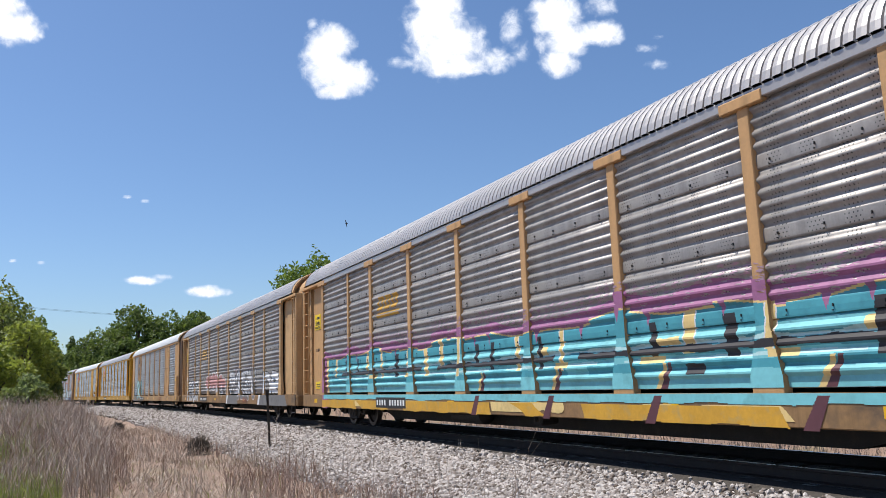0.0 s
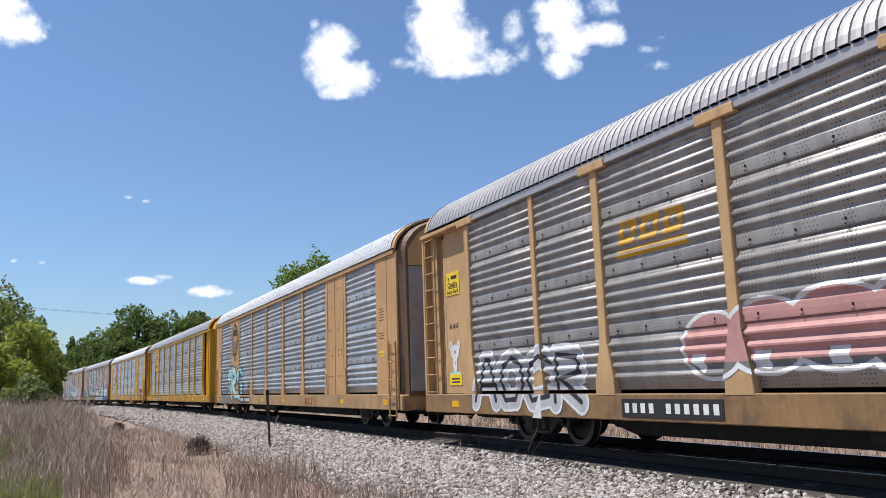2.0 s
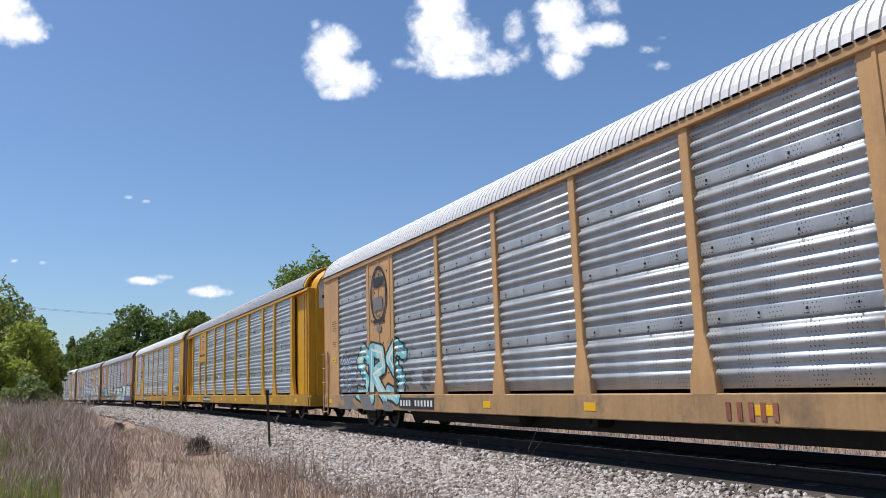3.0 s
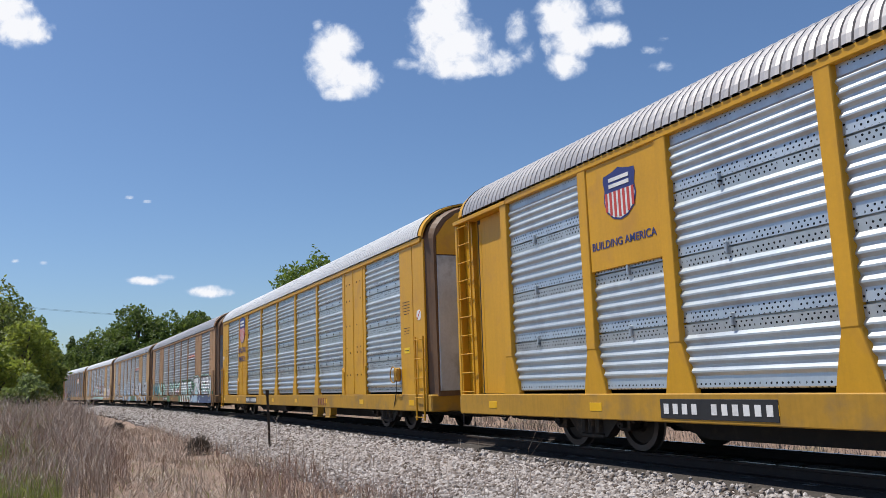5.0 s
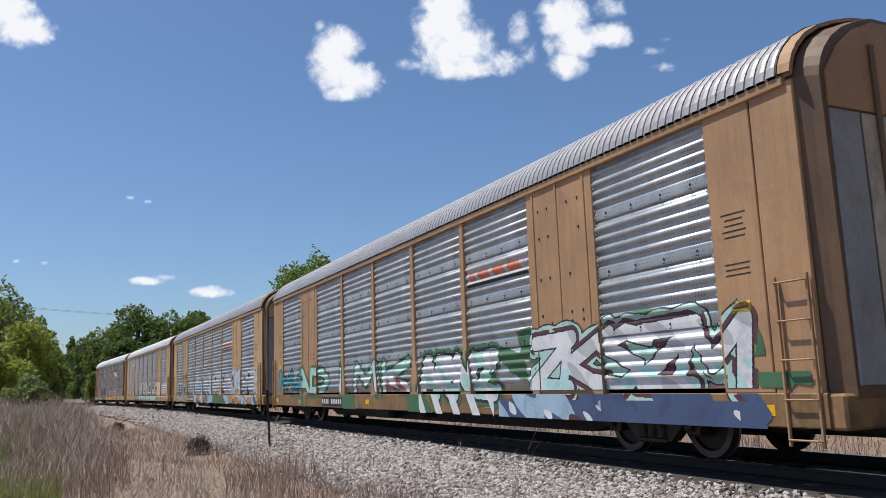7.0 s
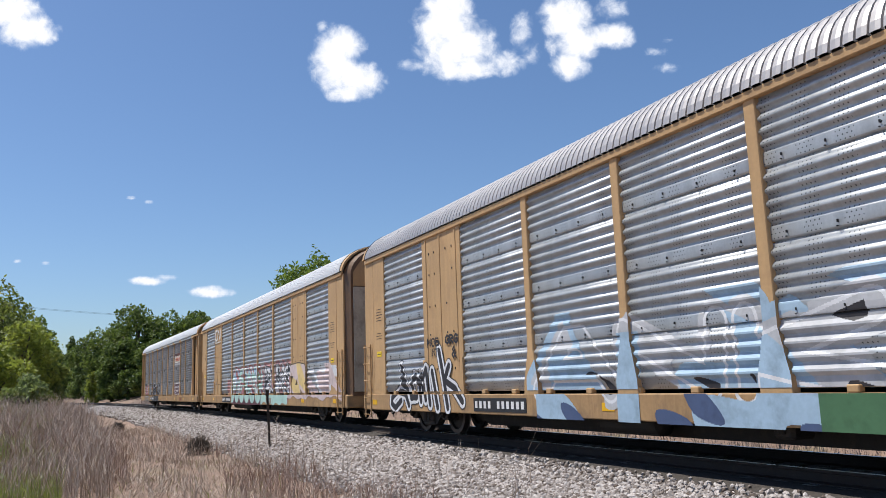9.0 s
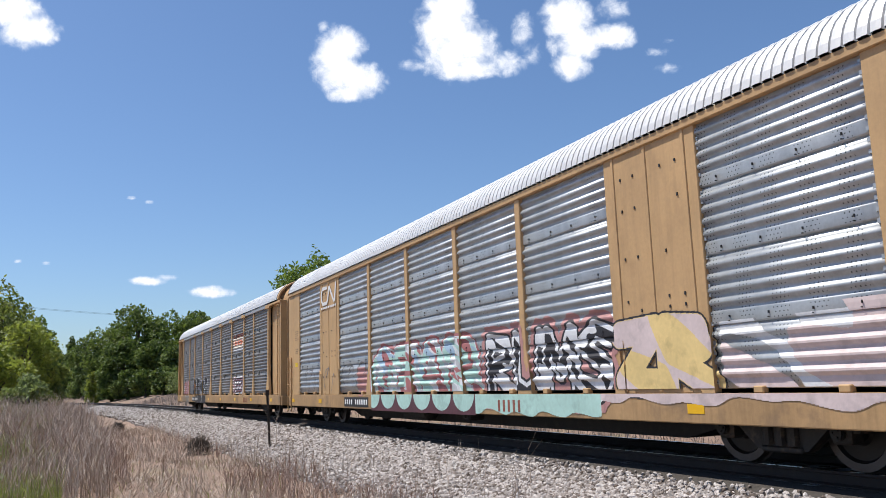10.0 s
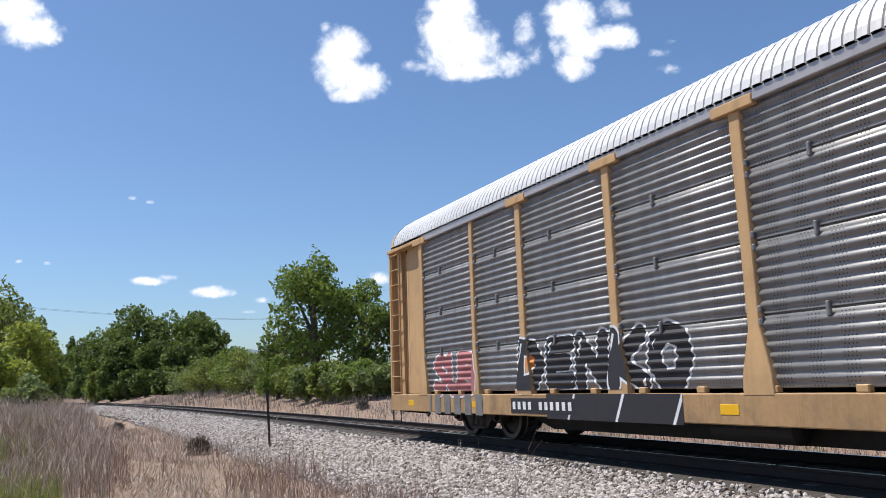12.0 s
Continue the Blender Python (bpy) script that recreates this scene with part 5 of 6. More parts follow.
def paint_h():
    rums = word("RUMS", -2.7, -6.9, 0.95, 1.95)
    bub = word("GEAR", 3.9, -2.3, 1.0, 1.85)
    zr = word("ZR", -7.0, -9.0, 1.05, 1.85)
    arcs = blobs([(10.2, 1.35, 0.55, 0.42), (8.0, 1.35, 0.45, 0.42), (6.0, 1.35, 0.6, 0.45), (4.9, 1.35, 0.5, 0.5)])
    layers = [
        (S_PINK, lambda Y, Z: (arcs(Y, Z) < 0.95) & (Y < 5.3) & (Z < 1.7)), (S_GREY, lambda Y, Z: (arcs(Y, Z) > 0.94) & (arcs(Y, Z) < 1.02) & (Z > 1.05) & (wobble(Y, Z, 6, 3) > -0.3)), (S_GREY, lambda Y, Z: (np.abs(np.mod(Y * 1.3 + Z, 0.9) - 0.4) < 0.05) & (Z > 1.5) & (Z < 1.8) & (arcs(Y, Z) < 1.5) & (Y > 4.5)),
        (S_ROSE, near(bub, 0.42, 0.04)), (S_MINT, near(bub, 0.33, 0.03)), (S_WHITE, ring(bub, 0.33, 0.36)), (S_ROSE, lambda Y, Z: (bub(Y, Z) < 0.06) & (wobble(Y, Z, 3, 3) > -0.2)), (S_SKY, lambda Y, Z: (bub(Y, Z) < 0.3) & (wobble(Y, Z, 2.7, 5) > 0.35)), (S_WHITE, lambda Y, Z: (bub(Y, Z) < 0.32) & (wobble(Y, Z * 1.6, 5.1, 2) > 0.30)), (S_CHROME, lambda Y, Z: (bub(Y, Z) < 0.36) & (wobble(Y * 1.4, Z, 6.3, 7) > 0.42)), (S_ROSE, lambda Y, Z: (bub(Y, Z) < 0.30) & (wobble(Y, Z, 3.7, 9) > 0.45)),
        (S_PINK, near(rums, 0.33, 0.05)), (S_BLACK, near(rums, 0.22)), (S_WHITE, near(rums, 0.17)), (S_BLACK, lambda Y, Z: (rums(Y, Z) < 0.09) & (wobble(Y, Z, 5, 3) > -0.1)),
        (S_BLACK, near(zr, 0.24)), (S_CREAM, near(zr, 0.21)), (S_PALE, lambda Y, Z: (zr(Y, Z) < 0.2) & (wobble(Y, Z, 2, 3) > -0.2)),
        (S_WHITE, lambda Y, Z: (Y < -9.1) & (Y > -12.6) & (Z > 1.0) & (Z < 1.85) & (wobble(Y, Z, 2.4, 3) > -0.1)), (S_PALE, lambda Y, Z: (Y < -9.1) & (Y > -12.9) & (Z > 1.0) & (Z < 1.95) & (wobble(Y, Z, 2.1, 7) > 0.1)),
        (S_MAROON, lambda Y, Z: (Z < 0.93) & (Y < 4) & (Y > -2.2)), (S_MINT, lambda Y, Z: (Z < 0.93) & (Y < 4) & (Y > -2.2) & (Z > 0.93 - 0.36 * np.sqrt(np.clip(1 - ((np.mod(Y, 1.1) - 0.55) / 0.5) ** 2, 0, 1)))),
        (S_MINT, lambda Y, Z: (Z < 0.93) & (Y < -2.2) & (Y > -6.5) & (Z > 0.6 + 0.2 * wobble(Y, Z, 3, 3))), (S_PALE, lambda Y, Z: (Z < 0.93) & (Y < -6.5) & (Z > 0.84 + 0.12 * wobble(Y, Z, 3, 6))),
    ]
    graffiti(SPEC["H"], "mint, red and white spray-painted graffiti", -12.9, 10.9, 0.5, 2.3, layers)
    path = [(8.12, 4.38), (8.58, 4.38), (8.7, 4.24), (8.68, 4.0), (8.54, 3.87), (8.12, 3.87), (7.98, 3.98), (7.88, 4.34), (7.8, 4.36), (7.36, 3.9), (7.26, 3.9), (7.14, 4.42)]

    def noodle(Y, Z):
        best = np.full(Y.shape, 9.0)
        for (ya, za), (yb, zb) in zip(path[:-1], path[1:]):
            t = np.clip(((Y - ya) * (yb - ya) + (Z - za) * (zb - za)) / ((yb - ya) ** 2 + (zb - za) ** 2), 0, 1)
            best = np.minimum(best, np.hypot(Y - ya - t * (yb - ya), Z - za - t * (zb - za)))
        return best
    bend = [(WHITE, near(noodle, 0.055)), (WHITE, lambda Y, Z: (Y > 7.1) & (Y < 8.75) & (Z > 3.70) & (Z < 3.77) & (np.mod(Y, 0.19) > 0.05))]
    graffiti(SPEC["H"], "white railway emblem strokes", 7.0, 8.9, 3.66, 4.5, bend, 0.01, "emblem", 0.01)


def paint_i():
    den = word("DENKO", 7.2, 2.55, 1.10, 1.80, gap=0.26)
    red = word("SUB", 11.0, 8.9, 1.02, 1.72)
    seek = word("SEEN", -4.6, -6.9, 1.08, 1.7)
    layers = [
        (S_WHITE, near(den, 0.185)), (S_BLACK, near(den, 0.145)), (S_WHITE, lambda Y, Z: (np.abs(np.mod(Y + 0.4 * Z, 0.93) - 0.3) < 0.03) & (den(Y, Z) < 0.06)), (S_ORANGE, lambda Y, Z: np.hypot(Y - 6.75, Z - 1.5) < 0.12),
        (S_ROSE, near(red, 0.15)), (S_WHITE, ring(red, 0.13, 0.17)),
        (S_PINK, span(-6.95, -4.5, 1.0, 1.78, 0.04)), (S_WHITE, near(seek, 0.13)), (S_MAROON, near(seek, 0.07)),
        (S_BLACK, lambda Y, Z: (Z < 0.93) & (Y > 2.75) & (Y < 6.2)), (S_WHITE, lambda Y, Z: (Z < 0.93) & (Y > 2.75) & (Y < 6.4) & (np.abs(np.mod(Y + 0.5 * Z, 1.3) - 0.6) < 0.03)), (S_GREY, lambda Y, Z: (Z < 0.93) & (Y > 8.6) & (Y < 11.2) & (np.abs(np.mod(Y, 0.5) - 0.25) < 0.15)),
    ]
    graffiti(SPEC["I"], "black and white block-letter graffiti with a red tag", -7.1, 11.3, 0.5, 2.1, layers)


def stripe_logo(key, y0, y1, z0, z1, wide):
    """Slanted orange bars of a faded railway name on a pale stripe."""
    bars = [(DOOR_WHITE if wide else S_CHROME, span(y0, y1, z0 - 0.12, z1 + 0.12)), (ORANGE, lambda Y, Z: (Z > z0) & (Z < z1) & (np.mod(Y - 0.4 * Z, 0.62) > 0.16) & (Y > y0 + 0.1) & (Y < y1 - 0.1))]
    if wide:
        bars += [(BRICKRED, span(y0, y1, z1 + 0.14, z1 + 0.30)), (S_CHROME, span(y0, y1, z0 - 0.30, z0 - 0.14))]
    else:
        bars += [(S_BLACK, span(y0, y1, z0 - 0.12, z0 - 0.06))]
    graffiti(SPEC[key], "faded orange railway name bars on a pale stripe", y0 - 0.05, y1 + 0.05, z0 - 0.4, z1 + 0.5, bars, name="name_stripe")


def gold_logo(key):
    """Three slanted gold blocks over two gold underlines."""
    def blocks(Y, Z):
        u = np.mod(6.5 - Y - 0.25 * (Z - 3.0), 0.52)
        return (Z > 3.18) & (Z < 3.55) & (u < 0.40) & ~((u > 0.12) & (u < 0.30) & (Z > 3.29) & (Z < 3.44)) & (Y < 6.45) & (Y > 4.95)
    lines = lambda Y, Z: ((np.abs(Z - 3.10) < 0.025) | (np.abs(Z - 3.01) < 0.025)) & (Y < 6.5) & (Y > 4.9)
    graffiti(SPEC[key], "gold railway emblem blocks", 4.8, 6.7, 2.9, 3.65, [(GOLD, blocks), (GOLD, lines)], name="emblem")


for paint_side in (paint_a, paint_b, paint_b_plate, paint_c, paint_f, paint_g, paint_h, paint_i):
    paint_side()
stripe_logo("F", -6.85, -4.35, 3.27, 3.45, False)
stripe_logo("G", -6.85, -4.35, 3.32, 3.53, False)
stripe_logo("I", -6.95, -4.45, 3.32, 3.54, True)
gold_logo("A")
gold_logo("B")


# ---- lettering and boards ----
def text_mesh(body, size, material, bold=0.0):
    cu = bpy.data.curves.new("lettering", "FONT")
    cu.body, cu.size, cu.align_x, cu.align_y, cu.extrude, cu.offset = body, size, "CENTER", "CENTER", 0.002, bold
    ob = new("lettering", cu)
    bpy.context.view_layer.update()
    me = bpy.data.meshes.new_from_object(ob.evaluated_get(bpy.context.evaluated_depsgraph_get()))
    bpy.data.objects.remove(ob)
    me.materials.clear()
    me.materials.append(material)
    return me


def on_side(x, y, z):
    """Pose of lettering on the camera's side of a car."""
    return Matrix(((0, 0, -1, x), (-1, 0, 0, y), (0, 1, 0, z), (0, 0, 0, 1)))


def shield(car, y, zb, zt, hw, x):
    """A railway shield: navy head, red and white stripes below, white edge."""
    def outline(k):
        h = zt - zb
        pts = [(0, zb), (0.45, zb + 0.05 * h), (0.85, zb + 0.2 * h), (1.0, zb + 0.42 * h), (0.92, zb + 0.62 * h), (1.0, zb + 0.80 * h), (0.96, zb + 0.9 * h), (0.62, zb + 0.92 * h), (0.3, zb + 0.95 * h), (0, zb + h)]
        full = pts + [(-a, b) for a, b in pts[-2:0:-1]]
        cz = (zb + zt) / 2
        return [(y + a * hw * k, cz + (b - cz) * k) for a, b in full]
    base = part("shield_sign", Geo().prism(outline(1.0), "x", x - 0.004, x), car, None, "white-edged railway shield", [BLUE])
    split = zb + 0.56 * (zt - zb)
    body = [(a, min(b, split)) for a, b in outline(0.93)]
    part("shield_field", Geo().prism(body, "x", x - 0.008, x - 0.0045), base, None, "", [WHITE])
    for i in range(-3, 4):
        c = y + i * hw * 0.27
        low = zb + (zt - zb) * (0.06 + 0.17 * abs(i / 3.2) ** 2.2)
        part("red_stripe", Geo().box(x - 0.011, x - 0.0085, c - hw * 0.075, c + hw * 0.075, low, split), base, None, "", [RED])
    for j in range(2):
        part("name_bar", Geo().box(x - 0.011, x - 0.0045, y - hw * 0.62, y + hw * 0.62, zb + (zt - zb) * (0.64 + 0.12 * j), zb + (zt - zb) * (0.71 + 0.12 * j)), base, None, "", [WHITE])


def boards():
    for key, yc, backed in (("A", 5.5, True), ("B", 5.5, True), ("C", 5.5, True), ("D", 6.3, True), ("E", 5.9, True), ("F", 5.2, True), ("G", 5.4, True), ("H", 5.3, True), ("I", 6.4, True)):
        car = CARS[key]
        board = part("number_board", Geo().box(-1.524, -1.514, yc - 1.05, yc + 1.05, 0.585, 0.855, 0.003), car, None, "black board with white marks", [BLACK])
        for i in range(11):
            if i == 4:
                continue
            y = yc + 0.92 - i * 0.184
            part("white_mark", Geo().box(-1.529, -1.5245, y - 0.05, y + 0.05, 0.65, 0.79), board, None, "", [WHITE])
    for key, y in (("B", -5.0), ("C", -4.6), ("E", -4.4), ("G", -3.4), ("I", -7.1), ("H", -3.2)):
        for i in range(5):
            part("sill_mark", Geo().box(-1.525, -1.518, y - 0.19 * i - 0.04, y - 0.19 * i + 0.04, 0.60, 0.82), CARS[key], None, "dull red painted mark", [BRICKRED])
    # shields and slogans
    d, e = CARS["D"], CARS["E"]
    cover = part("sign_panel", Geo().box(-1.50, -1.40, 7.0, 8.86, 2.86, Z_P1 + 0.02, 0.01), d, None, "yellow sign panel", [YELLOW])
    shield(d, 7.95, 3.58, 4.42, 0.40, -1.502)
    part("lettering", text_mesh("BUILDING AMERICA", 0.175, BLUE, 0.002), d, on_side(-1.505, 7.95, 3.25))
    shield(e, 8.02, 3.34, 4.60, 0.62, -1.505)
    for body, z in (("BUILDING", 3.02), ("AMERICA", 2.60)):
        part("lettering", text_mesh(body, 0.345, BLUE, 0.003), e, on_side(-1.505, 8.02, z))
    # yellow notice on the set-back corner plate
    for key in ("A", "B"):
        car = CARS[key]
        sign = part("notice_sign", Geo().box(-1.342, -1.331, 12.29, 12.95, 3.12, 3.64, 0.003), car, None, "yellow painted notice", [SIGN_YELLOW])
        part("notice_word", text_mesh("a", 0.15, BLACK), sign, on_side(-1.345, 12.82, 3.52))
        part("name_bar", Geo().box(-1.345, -1.3425, 12.4, 12.68, 3.48, 3.56), sign, None, "", [BLACK])
        part("notice_word", text_mesh("Quality", 0.17, BLACK), sign, on_side(-1.345, 12.62, 3.36))
        part("underline", Geo().box(-1.345, -1.3425, 12.37, 12.87, 3.275, 3.29), sign, None, "", [BLACK])
        part("notice_word", text_mesh("Auto Rack", 0.135, BLACK), sign, on_side(-1.345, 12.62, 3.2))
        part("rack_mark", text_mesh("B-1617" if key == "B" else "E-1841", 0.15, BLACK), car, on_side(-1.335, 12.62, 2.42))
        low = part("notice_sign", Geo().box(-1.342, -1.331, 12.3, 12.9, 1.12, 1.36, 0.003), car, None, "yellow painted notice", [SIGN_YELLOW])
        for z in (1.19, 1.26):
            part("text_bar", Geo().box(-1.345, -1.3425, 12.4, 12.8, z - 0.015, z + 0.015), low, None, "", [BLACK])
    # stencils on the corner plates of the plated cars
    for key in ("C", "E", "F", "G", "H"):
        car = CARS[key]
        for s in (-1, 1):
            y = 11.95 * s
            sign = part("notice_sign", Geo().box(-1.497, -1.489, y - 0.16, y + 0.16, 1.93, 2.07, 0.003), car, None, "yellow painted notice", [SIGN_YELLOW])
            part("text_bar", Geo().box(-1.5, -1.4975, y - 0.12, y + 0.12, 1.99, 2.01), sign, None, "", [BLACK])
            rng = random.Random(ord(key) + s)
            for j in range(5):
                w = rng.uniform(0.14, 0.24)
                part("stencil_bar", Geo().box(-1.494, -1.489, y - w, y + w, 3.2 - 0.075 * j, 3.216 - 0.075 * j), car, None, "", [IRON])
            for j in range(3):
                w = rng.uniform(0.12, 0.22)
                part("stencil_bar", Geo().box(-1.494, -1.489, y - w, y + w, 2.55 - 0.07 * j, 2.564 - 0.07 * j), car, None, "", [IRON])
    # round notices on the yellow car's corner plates
    for s in (-1, 1):
        disc = part("round_notice", Geo().tube([(-1.487, 12.72 * s, 2.82), (-1.494, 12.72 * s, 2.82)], 0.13, 20), e, None, "white round notice with a red bar", [WHITE])
        part("red_bar", Geo().prism([(12.72 * s - 0.09, 2.9), (12.72 * s - 0.07, 2.92), (12.72 * s + 0.09, 2.74), (12.72 * s + 0.07, 2.72)], "x", -1.498, -1.4945), disc, None, "", [RED])
    crank = part("hand_brake", Geo().box(-1.60, -1.49, -11.55, -11.25, 1.25, 1.6, 0.04), e, None, "yellow hand brake housing", [SILL_YELLOW])
    part("brake_wheel", Geo().tube([(-1.66, -11.4 + 0.2 * math.cos(a * 0.449), 1.42 + 0.2 * math.sin(a * 0.449)) for a in range(15)], 0.016, 6), crank, None, "", [SILL_YELLOW])
    part("brake_chain", Geo().tube([(-1.56, -11.4, 1.3), (-1.55, -11.3, 0.95), (-1.5, -11.0, 0.55), (-1.3, -10.4, 0.42)], 0.014, 5), crank, None, "", [IRON])
    jack = fix(Geo().prism([(-0.34, 0.53), (-0.30, 0.30), (-0.12, 0.24), (0.16, 0.24), (0.30, 0.53)], "x", -1.50, -1.30).box(-1.52, -1.28, -0.24, 0.24, 0.20, 0.26, 0.015).mesh("jacking_pad", [SILL_YELLOW]))
    for y in (-5.35, -3.95):
        part("jacking_pad", jack, e, pose(0, y, 0))
    # lugs under the panels
    lug = fix(Geo().box(-1.50, -1.40, -0.08, 0.08, 0.932, 1.02, 0.012).mesh("panel_lug", [TAN_PALE]))
    for key in ("G", "H", "I"):
        for i in range(19):
            part("panel_lug", lug, CARS[key], pose(0, -10.9 + i * 1.21, 0))


boards()


# ---- plants ----
def scatter_stalks(name, label, fields, material, seed, category="weeds"):
    """Thin dry stalks with side twigs; fields of (x0, x1, y0, y1, count, h0, h1, twigs, lean)."""
    rng = np.random.default_rng(seed)
    V, F = [], []

    def blade(p, q, w0, w1, a):
        o = len(V)
        dx, dy = math.cos(a) * w0, math.sin(a) * w0
        ex, ey = math.cos(a) * w1, math.sin(a) * w1
        V.extend([(p[0] - dx, p[1] - dy, p[2]), (p[0] + dx, p[1] + dy, p[2]), (q[0] + ex, q[1] + ey, q[2]), (q[0] - ex, q[1] - ey, q[2])])
        F.append((o, o + 1, o + 2, o + 3))
    for x0, x1, y0, y1, count, h0, h1, twigs, lean in fields:
        for _ in range(count):
            x, y = rng.uniform(x0, x1), rng.uniform(y0, y1)
            x += line_x(y) - TRACK_X
            if noise.noise((x * 0.55, y * 0.45, seed)) < rng.uniform(-0.55, 0.25):
                continue
            z = ground_z(x, y) - 0.02
            h = rng.uniform(h0, h1) * (0.8 + 0.5 * noise.noise((x * 0.4, y * 0.4, seed + 9.0)))
            a = rng.uniform(-0.7, 0.7)
            lx, ly = rng.normal(0, lean) * h, rng.normal(0, lean) * h
            w = rng.uniform(0.0022, 0.0052) * (1 + y / 45)
            m = (x + lx * 0.35, y + ly * 0.35, z + h * 0.55)
            t = (x + lx, y + ly, z + h * rng.uniform(0.92, 1.0))
            blade((x, y, z), m, w, w * 0.75, a)
            blade(m, t, w * 0.75, w * 0.25, a)
            for k in range(int(rng.integers(0, twigs + 1))):
                f = rng.uniform(0.3, 0.95)
                s = (x + lx * f * f, y + ly * f * f, z + h * f)
                L = h * rng.uniform(0.15, 0.38)
                b = rng.uniform(0, 6.28)
                e = (s[0] + math.cos(b) * L * 0.6, s[1] + math.sin(b) * L * 0.6, s[2] + L * rng.uniform(0.2, 1.0))
                blade(s, e, w * 0.55, w * 0.35, rng.uniform(-0.8, 0.8))
    me = bpy.data.meshes.new(name)
    me.from_pydata(V, [], F)
    me.materials.append(material)
    tagged(new(name, me), label, category, kind="stuff")


scatter_stalks("dry_weeds", "tall dry brown weeds with thin branching stalks", [
    (-1.8, 0.7, 12, 20, 2300, 0.5, 1.2, 7, 0.17), (-2.4, 1.0, 20, 32, 3300, 0.7, 1.5, 7, 0.15), (-3.4, 1.2, 32, 48, 2600, 0.8, 1.6, 6, 0.14), (-3.0, 1.4, 48, 75, 1500, 0.9, 1.7, 5, 0.12),
    (0.8, 4.6, 10, 45, 1000, 0.15, 0.5, 5, 0.25), (1.6, 4.6, 11, 30, 260, 0.5, 0.95, 6, 0.12), (4.2, 6.0, 9, 26, 150, 0.45, 0.95, 5, 0.12)], STRAW, 11)
scatter_stalks("reddish_weeds", "clump of reddish brown dry weeds beside the ballast", [
    (2.9, 4.9, 9.5, 17, 1200, 0.3, 0.68, 8, 0.2), (-1.6, 1.1, 14, 26, 2600, 0.5, 1.15, 8, 0.17), (-2.6, 1.2, 26, 46, 2600, 0.7, 1.4, 7, 0.15), (1.2, 4.4, 17, 40, 380, 0.25, 0.6, 6, 0.18)], STRAW_RED, 12)
scatter_stalks("thatch", "flattened pale dry grass on the ground", [
    (-2.0, 4.9, 10, 24, 9000, 0.08, 0.32, 3, 1.1), (-3.0, 4.6, 24, 45, 6000, 0.12, 0.4, 3, 0.9), (13.2, 20, 6, 60, 1500, 0.2, 0.5, 2, 0.5)], STRAW, 13, "dry grass")
scatter_stalks("bank_grass", "dry brown grass on the bank beyond the track", [
    (11.6, 15, 4, 26, 6000, 0.15, 0.5, 3, 0.25), (12.6, 19, 5, 40, 6500, 0.2, 0.6, 3, 0.22), (12.4, 21, 40, 120, 8000, 0.3, 0.9, 3, 0.2)], STRAW_BANK, 14, "dry grass")
scatter_stalks("green_grass", "fresh green grass among the dry weeds", [
    (-1.9, 0.0, 11, 20, 3200, 0.25, 0.7, 4, 0.18), (-2.6, -0.3, 20, 34, 3600, 0.4, 1.1, 4, 0.16), (-3.2, -1.2, 34, 50, 1200, 0.6, 1.3, 3, 0.14), (-1.0, 4.5, 11, 22, 260, 0.12, 0.35, 4, 0.25)], GREEN_GRASS, 15, "grass")


def leaves(lobes, count, size, rng, shell=0.55):
    """Leaf clumps scattered through a union of ellipsoids, thickest near their skins."""
    L = np.array(lobes)
    wts = L[:, 3] * L[:, 4] * L[:, 5]
    pick = rng.choice(len(L), count, p=(wts ** 0.75) / (wts ** 0.75).sum())
    d = rng.normal(size=(count, 3))
    d /= np.linalg.norm(d, axis=1, keepdims=True)
    r = shell + (1.08 - shell) * rng.random(count) ** 0.7
    r *= 1 + 0.12 * np.sin(d[:, 0] * 7 + d[:, 2] * 5 + pick)
    c = L[pick, :3] + d * r[:, None] * L[pick, 3:6]
    u = rng.normal(size=(count, 3))
    u /= np.linalg.norm(u, axis=1, keepdims=True)
    w = np.cross(u, rng.normal(size=(count, 3)))
    w /= np.linalg.norm(w, axis=1, keepdims=True)
    s = size * rng.uniform(0.5, 1.25, (count, 1))
    n = np.cross(u, w)
    v = np.stack([c - u * s, c - w * s * 0.5 + n * s * 0.15, c + u * s, c + w * s * 0.5 + n * s * 0.15], 1).reshape(-1, 3)
    f = np.arange(count * 4).reshape(-1, 4)
    return v, f


